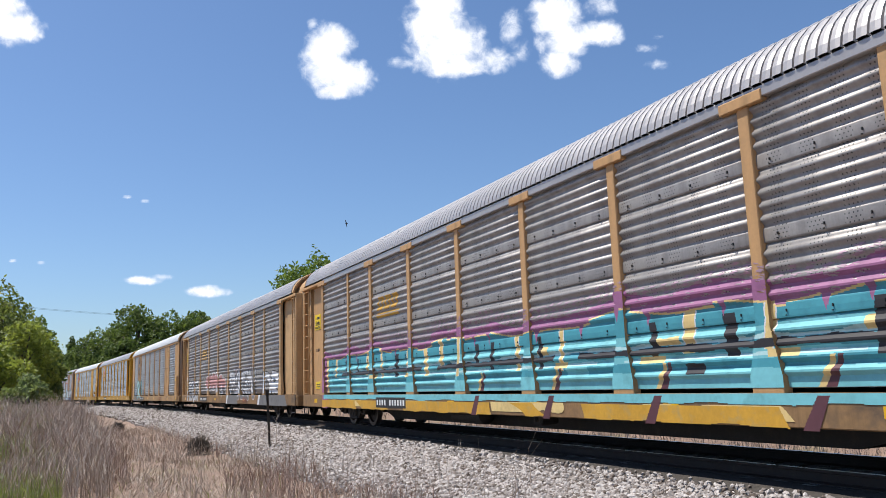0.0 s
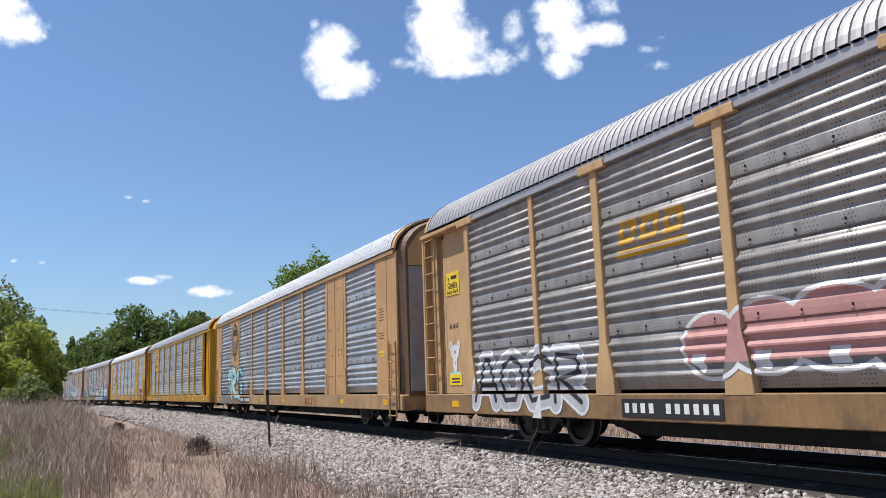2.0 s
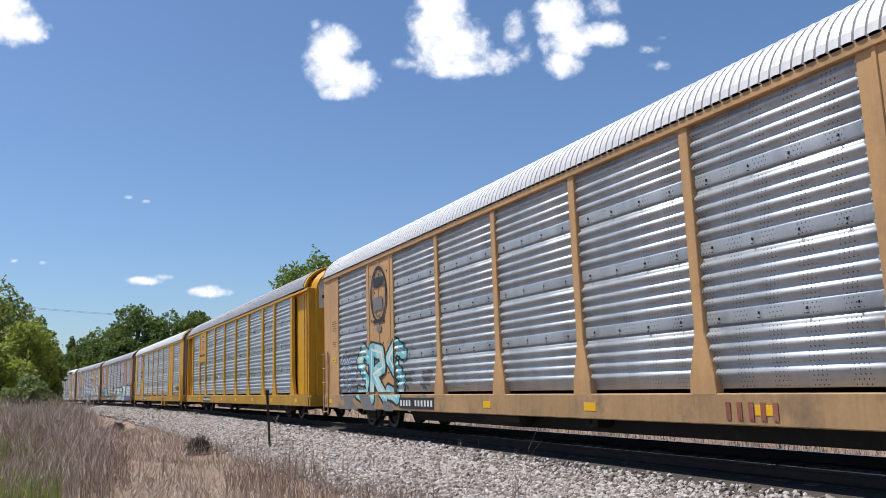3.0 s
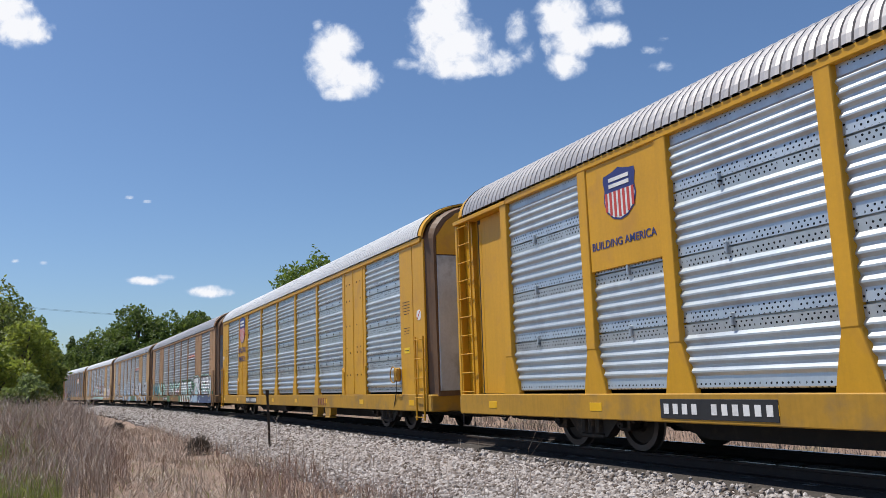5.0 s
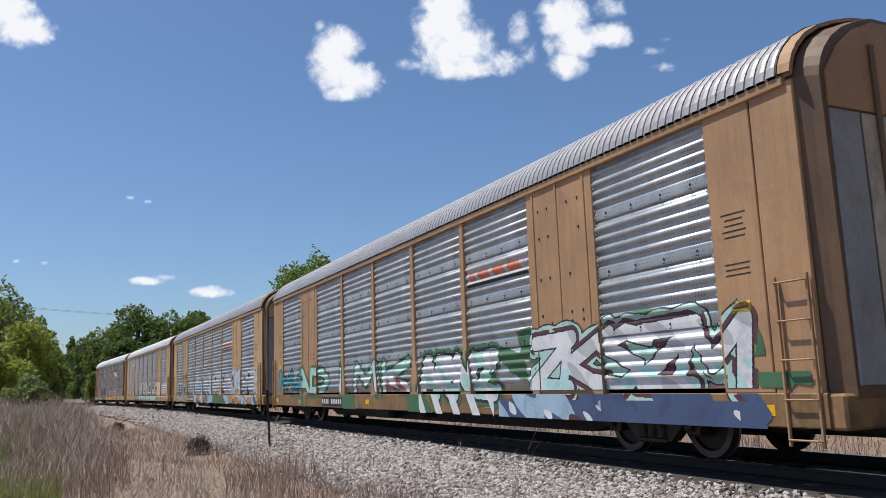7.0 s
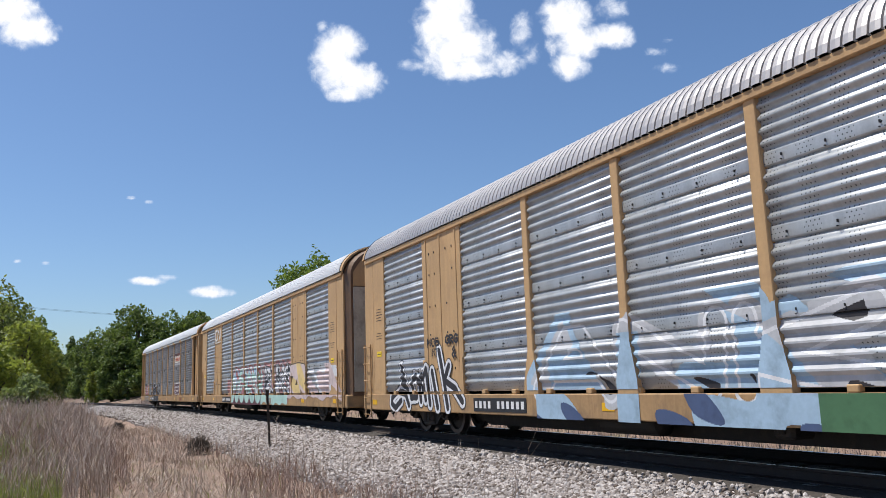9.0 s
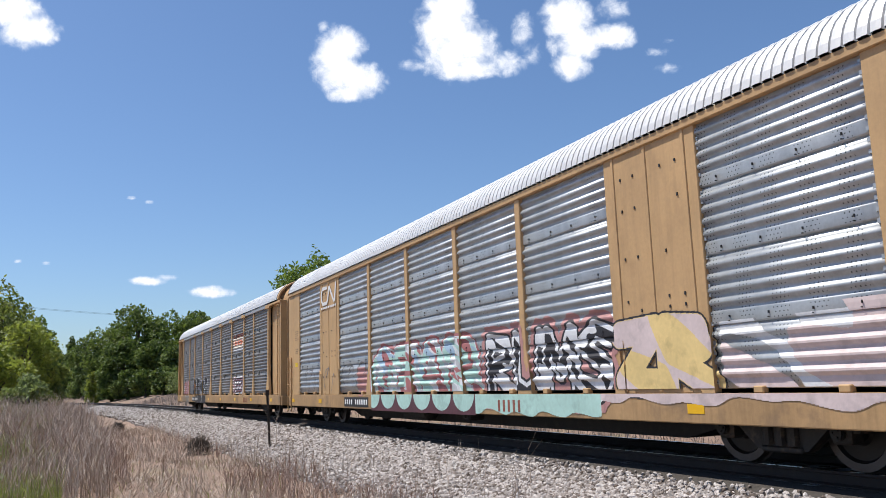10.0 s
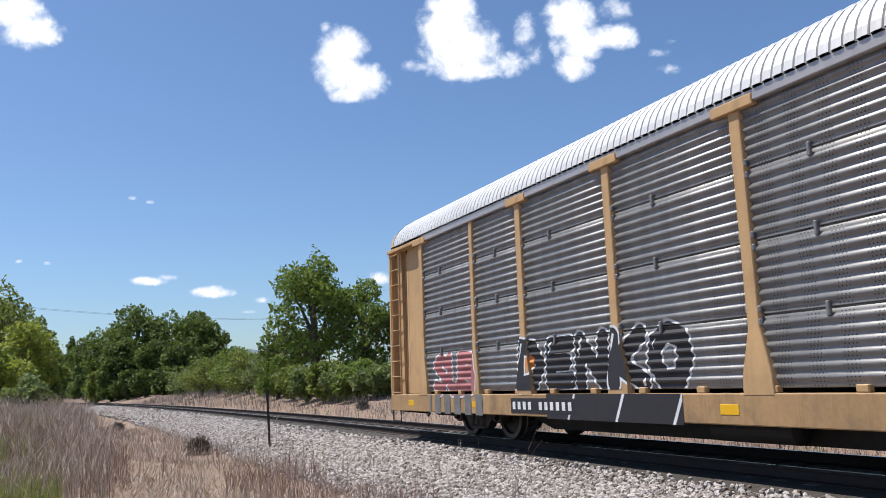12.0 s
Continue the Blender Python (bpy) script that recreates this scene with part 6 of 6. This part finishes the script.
def build_tree(name, az, dist, top, radius, material, label, category="tree", seed=1, count=4500, size=0.22, low=0.25, lobes_n=14, trunk=True, spire=0.0):
    rng = np.random.default_rng(seed)
    x, y = dist * math.sin(radians(az)), dist * math.cos(radians(az))
    g = ground_z(x, y) if abs(x) < 55 and y < 300 else 0.0
    h = top - g
    tree = empty(name, pose(x, y, g))
    tagged(tree, label, category, "trees along the line" if category == "tree" else "bushes along the line")
    zc, rz = h * (1 + low) / 2, h * (1 - low) / 2
    lobes = [(0, 0, zc * 0.95, radius * 0.62, radius * 0.62, rz * 0.78)]
    for i in range(lobes_n):
        a, e = rng.uniform(0, 6.28), rng.uniform(-0.75, 0.95)
        k = math.sqrt(1 - e * e)
        rr = radius * rng.uniform(0.55, 0.82)
        s = radius * rng.uniform(0.24, 0.42)
        lobes.append((math.cos(a) * k * rr, math.sin(a) * k * rr, zc + e * rz * 0.78, s, s, min(s * rng.uniform(0.7, 1.0), rz * 0.5)))
    if low < 0.1 and category == "tree":
        for i in range(7):
            a = i * 0.9 + seed
            lobes.append((math.cos(a) * radius * 0.62, math.sin(a) * radius * 0.62, h * 0.13, radius * 0.42, radius * 0.42, h * 0.14))
    lobes.append((radius * 0.1, 0, h - rz * 0.22, radius * 0.3, radius * 0.3, rz * 0.22))
    for i in range(int(spire)):
        a = rng.uniform(0, 6.28)
        lobes.append((math.cos(a) * radius * 0.95, math.sin(a) * radius * 0.95, zc + rng.uniform(-0.2, 0.5) * rz, radius * 0.2, radius * 0.2, radius * 0.1))
    if spire:
        lobes.append((0.1, 0, h + 0.1, 0.25, 0.25, 0.8))
    v, f = leaves(lobes, count, size, rng)
    v[:, 2] = np.maximum(v[:, 2], 0.02)
    me = bpy.data.meshes.new("crown")
    me.from_pydata(v.tolist(), [], f.tolist())
    me.materials.append(material)
    part("crown", me, tree)
    gk = Geo()
    r0 = 0.028 * h + 0.05
    gk.tube([(0, 0, -0.2), (0.05, 0.02, h * 0.25), (0.0, 0.08, h * 0.55), (0.1, 0, h * 0.85)], [r0 * 1.25, r0, r0 * 0.65, r0 * 0.2], 8)
    part("trunk", gk, tree, None, "", [BARK])
    for lx, ly, lz, ls, _, _ in lobes[1:8]:
        b = Geo().tube([(0.02, 0.02, max(0.2, lz * 0.5)), (lx * 0.5, ly * 0.5, lz * 0.8), (lx, ly, lz)], [r0 * 0.5, r0 * 0.3, r0 * 0.12], 6)
        part("limb", b, tree, None, "", [BARK])
    return tree


# beside the line towards the camera
build_tree("tree", -3.6, 78, 10.9, 3.6, LEAF_OLIVE, "tall leafy green tree with an open crown", seed=21, count=6500, size=0.2, low=0.15, lobes_n=20, spire=4)
build_tree("tree", -1.5, 82, 8.6, 1.9, LEAF, "slender leafy green tree beside the line", seed=22, count=3200, size=0.2, low=0.15)
build_tree("tree", -2.4, 56, 6.0, 2.2, LEAF_LIGHT, "bright yellow-green young tree beside the line", seed=23, count=6500, size=0.15, low=0.05, lobes_n=18)
build_tree("bush", -3.9, 44, 4.0, 1.9, LEAF_LIGHT, "bright green bush at the edge of the weeds", "bush", 24, 3200, 0.15, 0.02, 10)
build_tree("bush", -0.95, 58, 4.6, 1.3, LEAF_OLIVE, "green bush close beside the railway line", "bush", 25, 2400, 0.18, 0.02, 10)
build_tree("bush", -2.0, 40, 2.3, 1.2, LEAF_GREY, "grey-green bush rising from dry weeds", "bush", 26, 2000, 0.13, 0.02, 9)
build_tree("bush", -0.55, 72, 5.2, 1.3, LEAF, "dark green bush close beside the railway line", "bush", 27, 1800, 0.2, 0.02, 9)
build_tree("bush", -2.6, 72, 5.0, 2.6, LEAF_LIGHT, "green bush below the tall tree", "bush", 28, 2600, 0.22, 0.02, 10)
# beyond the bend
for i, (az, dist, top, rad, m) in enumerate([(0.45, 245, 17.4, 2.4, LEAF_DARK), (-0.9, 260, 15.5, 5.5, LEAF_DARK), (0.1, 262, 13.5, 5.0, LEAF), (1.0, 240, 14.5, 4.5, LEAF_MID), (-0.2, 225, 7.0, 4.0, LEAF_DARK), (0.9, 215, 8.0, 4.0, LEAF_DARK), (1.5, 205, 15.5, 4.6, LEAF_MID), (2.9, 172, 15.2, 5.2, LEAF_MID), (4.5, 158, 17.2, 6.2, LEAF_MID), (6.3, 156, 16.0, 6.0, LEAF_MID), (8.0, 150, 15.4, 5.6, LEAF_MID), (9.2, 146, 13.0, 4.0, LEAF_MID), (3.6, 150, 10.5, 4.0, LEAF_DARK), (5.6, 146, 10.0, 4.2, LEAF_DARK), (7.4, 140, 9.0, 3.8, LEAF_DARK), (10.6, 170, 9.5, 5.0, LEAF_GREY), (12.5, 190, 8.8, 6.0, LEAF)]):
    build_tree("tree", az, dist, top, rad, m, "dense dark green leafy tree beyond the bend", seed=40 + i, count=6500, size=0.40, low=0.06, lobes_n=20)
build_tree("tree", 1.75, 160, 5.4, 1.2, LEAF_LIGHT, "small bright yellow-green sapling before dark trees", seed=60, count=1300, size=0.28, low=0.05)
# undergrowth takes the darkest leaf colour to stand for shade below the trees
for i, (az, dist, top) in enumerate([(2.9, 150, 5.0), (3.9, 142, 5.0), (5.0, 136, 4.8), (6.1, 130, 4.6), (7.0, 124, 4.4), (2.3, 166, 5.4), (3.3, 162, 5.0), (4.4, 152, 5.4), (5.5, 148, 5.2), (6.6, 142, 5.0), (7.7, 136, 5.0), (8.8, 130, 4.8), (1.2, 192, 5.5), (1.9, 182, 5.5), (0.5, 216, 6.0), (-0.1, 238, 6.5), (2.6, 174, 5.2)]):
    build_tree("bush", az, dist, top, 2.4, LEAF_DARK, "dark green undergrowth with the shade below trees in its leaf colour", "bush", 62 + i, 1700, 0.34, 0.0, 9)
# bank beyond the track
for i, (az, dist, top, rad, m) in enumerate([(7.4, 112, 4.0, 2.4, LEAF_GREY), (8.6, 100, 4.6, 2.6, LEAF_OLIVE), (9.6, 96, 5.4, 2.6, LEAF_OLIVE), (10.6, 88, 5.6, 2.6, LEAF), (11.6, 82, 4.6, 2.6, LEAF_OLIVE), (12.6, 76, 4.0, 2.2, LEAF_GREY), (13.6, 66, 3.7, 2.0, LEAF), (14.6, 60, 2.7, 1.8, LEAF_OLIVE), (15.7, 55, 2.3, 1.5, LEAF_GREY), (16.8, 52, 2.7, 1.5, LEAF_OLIVE), (18.0, 50, 2.2, 1.5, LEAF_GREY), (19.2, 48, 2.5, 1.5, LEAF), (20.4, 47, 2.1, 1.5, LEAF_GREY), (21.8, 46, 2.3, 1.6, LEAF_GREY), (23.4, 46, 2.5, 1.6, LEAF)]):
    build_tree("bush", az, dist, top, rad, m, {LEAF_GREY: "grey-green bush on the dry bank", LEAF_LIGHT: "bright green bush on the dry bank", LEAF_OLIVE: "olive green bush on the dry bank", LEAF: "green leafy bush on the dry bank"}[m], "bush", 70 + i, 2400, 0.17, 0.0, 11)
build_tree("tree", 16.2, 63, 11.5, 3.7, LEAF, "tall leafy tree with uneven crown and bare twig tips", seed=91, count=9500, size=0.2, low=0.1, lobes_n=26, spire=7)
build_tree("tree", 19.6, 61, 9.2, 2.9, LEAF, "dense green tree behind the bank bushes", seed=92, count=5500, size=0.2, low=0.06, lobes_n=16)
build_tree("tree", 22.6, 62, 8.6, 2.8, LEAF_DARK, "dense dark green tree behind the bank bushes", seed=93, count=4500, size=0.22, low=0.06)
# dark leaves put the shade beside the tall tree into the colour
build_tree("tree", 14.2, 72, 6.4, 2.6, LEAF_DARK, "dark green tree with shade from its neighbour in the leaf colour", seed=94, count=3600, size=0.22, low=0.05)


def build_tumbleweed(x, y, r, seed):
    rng = np.random.default_rng(seed)
    g = Geo()
    for _ in range(330):
        a, b = rng.uniform(0, 6.28), rng.uniform(-0.4, 1.4)
        p0 = Vector((math.cos(a) * math.cos(b), math.sin(a) * math.cos(b), math.sin(b))) * r
        p1 = Vector(rng.normal(size=3)).normalized() * r * 0.9
        p1.z = abs(p1.z)
        mid = (p0 + p1) * 0.5 + Vector(rng.normal(size=3)) * r * 0.25
        g.tube([p0 + Vector((0, 0, r * 0.6)), mid + Vector((0, 0, r * 0.6)), p1 + Vector((0, 0, r * 0.5))], 0.007, 3)
    me = g.mesh("tumbleweed", [BARK])
    ob = new("tumbleweed", me)
    ob.matrix_basis = pose(x, y, ground_z(x, y) - 0.1)
    tagged(ob, "dark dried clump of tangled weed on the ground", "weed")


build_tumbleweed(3.75, 25.5, 0.36, 3)
build_tumbleweed(2.6, 45.0, 0.34, 4)
build_tumbleweed(14.1, 40.0, 0.35, 5)
# steel marker post at the foot of the ballast
post = empty("marker_post", pose(5.55, 24.0, ground_z(5.55, 24.0), 2.0, -2.4, 0))
tagged(post, "thin dark rusty steel marker post beside the ballast", "post")
part("post_stem", Geo().box(-0.035, 0.035, -0.006, 0.006, -0.2, 1.62, 0.002).box(-0.006, 0.006, -0.006, 0.04, -0.2, 1.62, 0.002), post, None, "", [IRON])
part("post_head", Geo().box(-0.05, 0.05, -0.012, 0.012, 1.55, 1.72, 0.004), post, None, "", [IRON])


def build_wires():
    """Two sagging wires from a pole among the left trees to one behind the right trees."""
    a, b = Vector((-9.2, 150, 16.5)), Vector((52, 168, 15.2))
    for p, n in ((a, "utility_pole"), (b, "utility_pole")):
        pole = empty(n, pose(p.x, p.y, 0))
        tagged(pole, "weathered wooden utility pole standing among trees", "utility pole", "utility poles")
        part("shaft", Geo().tube([(0, 0, -0.5), (0, 0, p.z + 0.4)], [0.17, 0.11], 8), pole, None, "", [BARK])
        part("crossarm", Geo().box(-0.06, 0.06, -1.0, 1.0, p.z - 0.1, p.z + 0.02, 0.01), pole, None, "", [BARK])
    for dy, dz in ((0.9, 0.03), (-0.9, 0.03)):
        pts = []
        for i in range(25):
            f = i / 24
            q = a.lerp(b, f)
            pts.append((q.x, q.y + dy, q.z + dz - 3.0 * 4 * f * (1 - f) * 0.35))
        ob = part("overhead_wire", Geo().tube(pts, 0.016, 4), None, None, "", [BLACK])
        tagged(ob, "thin dark overhead wire strung between poles", "wire", "overhead wires")


build_wires()


def build_hill():
    """A low wooded ridge on the horizon."""
    vs, fs = [], []
    n = 60
    for i in range(n + 1):
        az = radians(-30 + 100 * i / n)
        h = 40 + 45 * math.exp(-((math.degrees(az) - 11.6) / 3.2) ** 2) + 8 * noise.noise((i * 0.35, 0, 0))
        for d, z in ((1500, -2), (1700, h * 0.7), (1900, h), (2100, -2)):
            vs.append((d * math.sin(az), d * math.cos(az), z + 1.3))
    for i in range(n):
        for j in range(3):
            fs.append((i * 4 + j, i * 4 + j + 1, (i + 1) * 4 + j + 1, (i + 1) * 4 + j))
    ob = new("far_hills", fix(Geo().add(vs, fs).mesh("far_hills", [HILL], True)))
    tagged(ob, "low hazy blue-green wooded ridge on the horizon", "hills", kind="structure")


build_hill()


# ---- clouds, on a far shell of sky ----
def cloud_material():
    m = bpy.data.materials.new("cloud")
    m.use_nodes = True
    n, l = m.node_tree.nodes, m.node_tree.links
    n.remove(n["Principled BSDF"])
    at = n.new("ShaderNodeAttribute")
    at.attribute_name = "puff"
    tc = n.new("ShaderNodeTexCoord")
    nz = n.new("ShaderNodeTexNoise")
    nz.inputs["Scale"].default_value, nz.inputs["Detail"].default_value, nz.inputs["Roughness"].default_value, nz.inputs["Distortion"].default_value = 0.034, 10, 0.60, 0.3
    l.new(tc.outputs["Object"], nz.inputs["Vector"])
    ad = n.new("ShaderNodeMath")
    ad.operation = "MULTIPLY_ADD"
    ad.inputs[1].default_value = 0.95
    l.new(nz.outputs[0], ad.inputs[0])
    l.new(at.outputs["Fac"], ad.inputs[2])
    mr = n.new("ShaderNodeMapRange")
    mr.interpolation_type = "SMOOTHSTEP"
    mr.inputs[1].default_value, mr.inputs[2].default_value = 0.46, 0.98
    l.new(ad.outputs[0], mr.inputs[0])
    em = n.new("ShaderNodeEmission")
    cr = n.new("ShaderNodeValToRGB")
    cr.color_ramp.elements[0].position, cr.color_ramp.elements[0].color = 0.52, (0.60, 0.72, 0.93, 1)
    cr.color_ramp.elements[1].position, cr.color_ramp.elements[1].color = 0.97, (0.95, 0.96, 1.0, 1)
    l.new(ad.outputs[0], cr.inputs[0])
    l.new(cr.outputs[0], em.inputs[0])
    em.inputs[1].default_value = CLOUD_GLOW
    tr = n.new("ShaderNodeBsdfTransparent")
    mx = n.new("ShaderNodeMixShader")
    l.new(mr.outputs[0], mx.inputs[0])
    l.new(tr.outputs[0], mx.inputs[1])
    l.new(em.outputs[0], mx.inputs[2])
    l.new(mx.outputs[0], n["Material Output"].inputs[0])
    return m


CLOUD_GLOW = 0.95
CLOUD = cloud_material()
SKY_D = 1400.0
FOCAL = 1 / (2 * math.tan(radians(58.02) / 2))


def build_cloud(label, puffs, margin=0.03):
    """puffs: (across, down, rx, ry, weight), in shares of the view's width from its middle."""
    x0, x1 = min(p[0] - p[2] for p in puffs) - margin, max(p[0] + p[2] for p in puffs) + margin
    y0, y1 = min(p[1] - p[3] for p in puffs) - margin, max(p[1] + p[3] for p in puffs) + margin
    nx, ny = max(12, int((x1 - x0) * 420)), max(10, int((y1 - y0) * 420))
    A, B = np.meshgrid(np.linspace(x0, x1, nx), np.linspace(y0, y1, ny), indexing="ij")
    D = np.full(A.shape, -0.4)
    for px, py, rx, ry, w in puffs:
        D = np.maximum(D, (0.60 - 0.55 * np.hypot((A - px) / rx, (B - py) / ry) ** 2.0) * w + (w - 1) * 0.5)
    edge = np.minimum(np.minimum(A - x0, x1 - A), np.minimum(B - y0, y1 - B)) / margin
    D = np.where(edge < 0.4, -0.9, D)
    k = SKY_D / FOCAL
    V = np.stack([A.ravel() * k, -B.ravel() * k, np.zeros(A.size)], 1)
    cx, cy = (x0 + x1) / 2 * k, -(y0 + y1) / 2 * k
    V[:, 0] -= cx
    V[:, 1] -= cy
    i, j = np.meshgrid(np.arange(nx - 1), np.arange(ny - 1), indexing="ij")
    q = (i * ny + j).ravel()
    F = np.stack([q, q + 1, q + ny + 1, q + ny], 1)
    me = bpy.data.meshes.new("cloud")
    me.from_pydata(V.tolist(), [], F.tolist())
    me.attributes.new("puff", "FLOAT", "POINT").data.foreach_set("value", D.ravel().astype(np.float32))
    me.materials.append(CLOUD)
    ob = new("cloud", me)
    ob.visible_shadow = False
    tagged(ob, label, "cloud", "fair-weather clouds")
    return ob, (cx, cy)


def px(x, y, rx, ry, w=1.0):
    return ((x - 784) / 1568, (y - 441) / 1568, rx * 1.14 / 1568, ry * 1.10 / 1568, w)


CLOUDS = [
    (build_cloud("bright white upright cumulus cloud", [px(585, 78, 40, 38), px(608, 138, 52, 34), px(576, 112, 40, 52), px(552, 42, 13, 12, 0.75), px(590, 162, 30, 16), px(622, 70, 16, 22, 0.7)]), 23, 6),
    (build_cloud("large bright white cumulus cloud", [px(790, 82, 68, 56), px(775, 8, 44, 42), px(770, 45, 55, 50), px(800, 118, 60, 22), px(870, 108, 50, 26, 0.78), px(710, 110, 34, 13, 0.68), px(905, 45, 24, 36, 0.72), px(920, 90, 24, 26, 0.66)]), 24, 6),
    (build_cloud("broken white cumulus cloud", [px(982, 25, 46, 44), px(1000, 72, 40, 40), px(990, 112, 34, 28), px(1045, 60, 40, 22, 0.95), px(1075, 58, 30, 24), px(1062, 10, 36, 24, 0.74), px(960, 78, 22, 30, 0.7)]), 26, 6),
    (build_cloud("thin ragged cloud wisps", [px(1150, 86, 34, 11, 0.62), px(1165, 116, 34, 12, 0.62), px(1165, 65, 18, 8, 0.55)]), 22, 8),
    (build_cloud("white cumulus cloud cut by the view's edge", [px(20, 50, 55, 34), px(-5, 15, 55, 40), px(55, 62, 26, 18, 0.9)]), 33, 6),
    (build_cloud("small flat white cloud low in the sky", [px(252, 497, 36, 9, 0.95), px(285, 490, 24, 7, 0.8)], 0.015), 9, 1),
    (build_cloud("small flat white cloud low over trees", [px(366, 517, 42, 11, 0.95), px(372, 510, 22, 8, 0.9)], 0.015), 8, 1),
    (build_cloud("tiny faint cloud shreds", [px(258, 356, 10, 5, 0.8), px(225, 349, 11, 5, 0.7)], 0.012), 9, 2),
    (build_cloud("tiny faint cloud shreds", [px(74, 465, 12, 5, 0.75), px(20, 462, 10, 5, 0.7)], 0.012), 11, 1),
    (build_cloud("small faint cloud behind the trees", [px(448, 533, 16, 7, 0.8), px(425, 556, 18, 4, 0.7), px(680, 490, 22, 16, 0.85)], 0.015), 5, 0),
]

# ---- bird ----
bird = empty("bird", pose(0, 0, 12))
tagged(bird, "small dark bird gliding across the sky", "bird")
part("body", Geo().tube([(0, -0.2, 0), (0, -0.1, 0.0), (0, 0.08, 0.01), (0, 0.2, 0)], [0.01, 0.05, 0.045, 0.008], 8), bird, None, "", [BLACK])
part("wing", Geo().prism([(-0.02, -0.06), (-0.38, 0.05), (-0.36, 0.10), (-0.02, 0.08)], "z", 0.0, 0.015), bird, pose(0, 0, 0, 0, 18, 0), "", [BLACK])
part("wing", Geo().prism([(0.02, -0.06), (0.38, 0.05), (0.36, 0.10), (0.02, 0.08)], "z", 0.0, 0.015), bird, pose(0, 0, 0, 0, -18, 0), "", [BLACK])


# ---- what moves ----
SPEED, GAIN, CANT = 19.836, -0.022, 1.0


def car_pose(u, t):
    s = u - SPEED * t - GAIN * t * t / 2
    a, b = s - 9.6, s + 9.6
    xa, xb = line_x(a), line_x(b)
    return pose((xa + xb) / 2, s, 0, 0, CANT, math.degrees(math.atan2(xa - xb, b - a)))


def motions():
    times = [0.5 * i for i in range(25)]
    slack = {0.5: 0.24}  # run-in of the couplers
    for s in SPECS:
        walk(CARS[s["key"]], [(t, car_pose(s["at"] + slack.get(t, 0.0), t)) for t in times])
    ticks = [i / FPS for i in range(12 * FPS + 1)]
    for i, (axle, ya) in enumerate(WHEELSETS):
        walk(axle, [(t, pose(0, ya, 0.46, (40 * i + math.degrees((SPEED * t + GAIN * t * t / 2) / 0.46)) % 360, 0, 0)) for t in ticks])
    k = SKY_D / FOCAL
    for i, ((ob, (cx, cy)), dx, dy) in enumerate(CLOUDS):
        far = 1 + 0.012 * i
        walk(ob, [(t, STAND @ pose((cx + k * dx / 1568 * f) * far, (cy - k * dy / 1568 * f) * far, -SKY_D * far)) for t, f in ((0.0, 0.0), (6.0, 0.5), (12.0, 1.0))])
    walk(bird, [(t, STAND @ pose((-171 + 66 * t) * 0.0537, (45 - 10 * t) * 0.0537, -76, 40, 0, -80)) for t in (0.0, 4.0, 8.0, 12.0)])


motions()
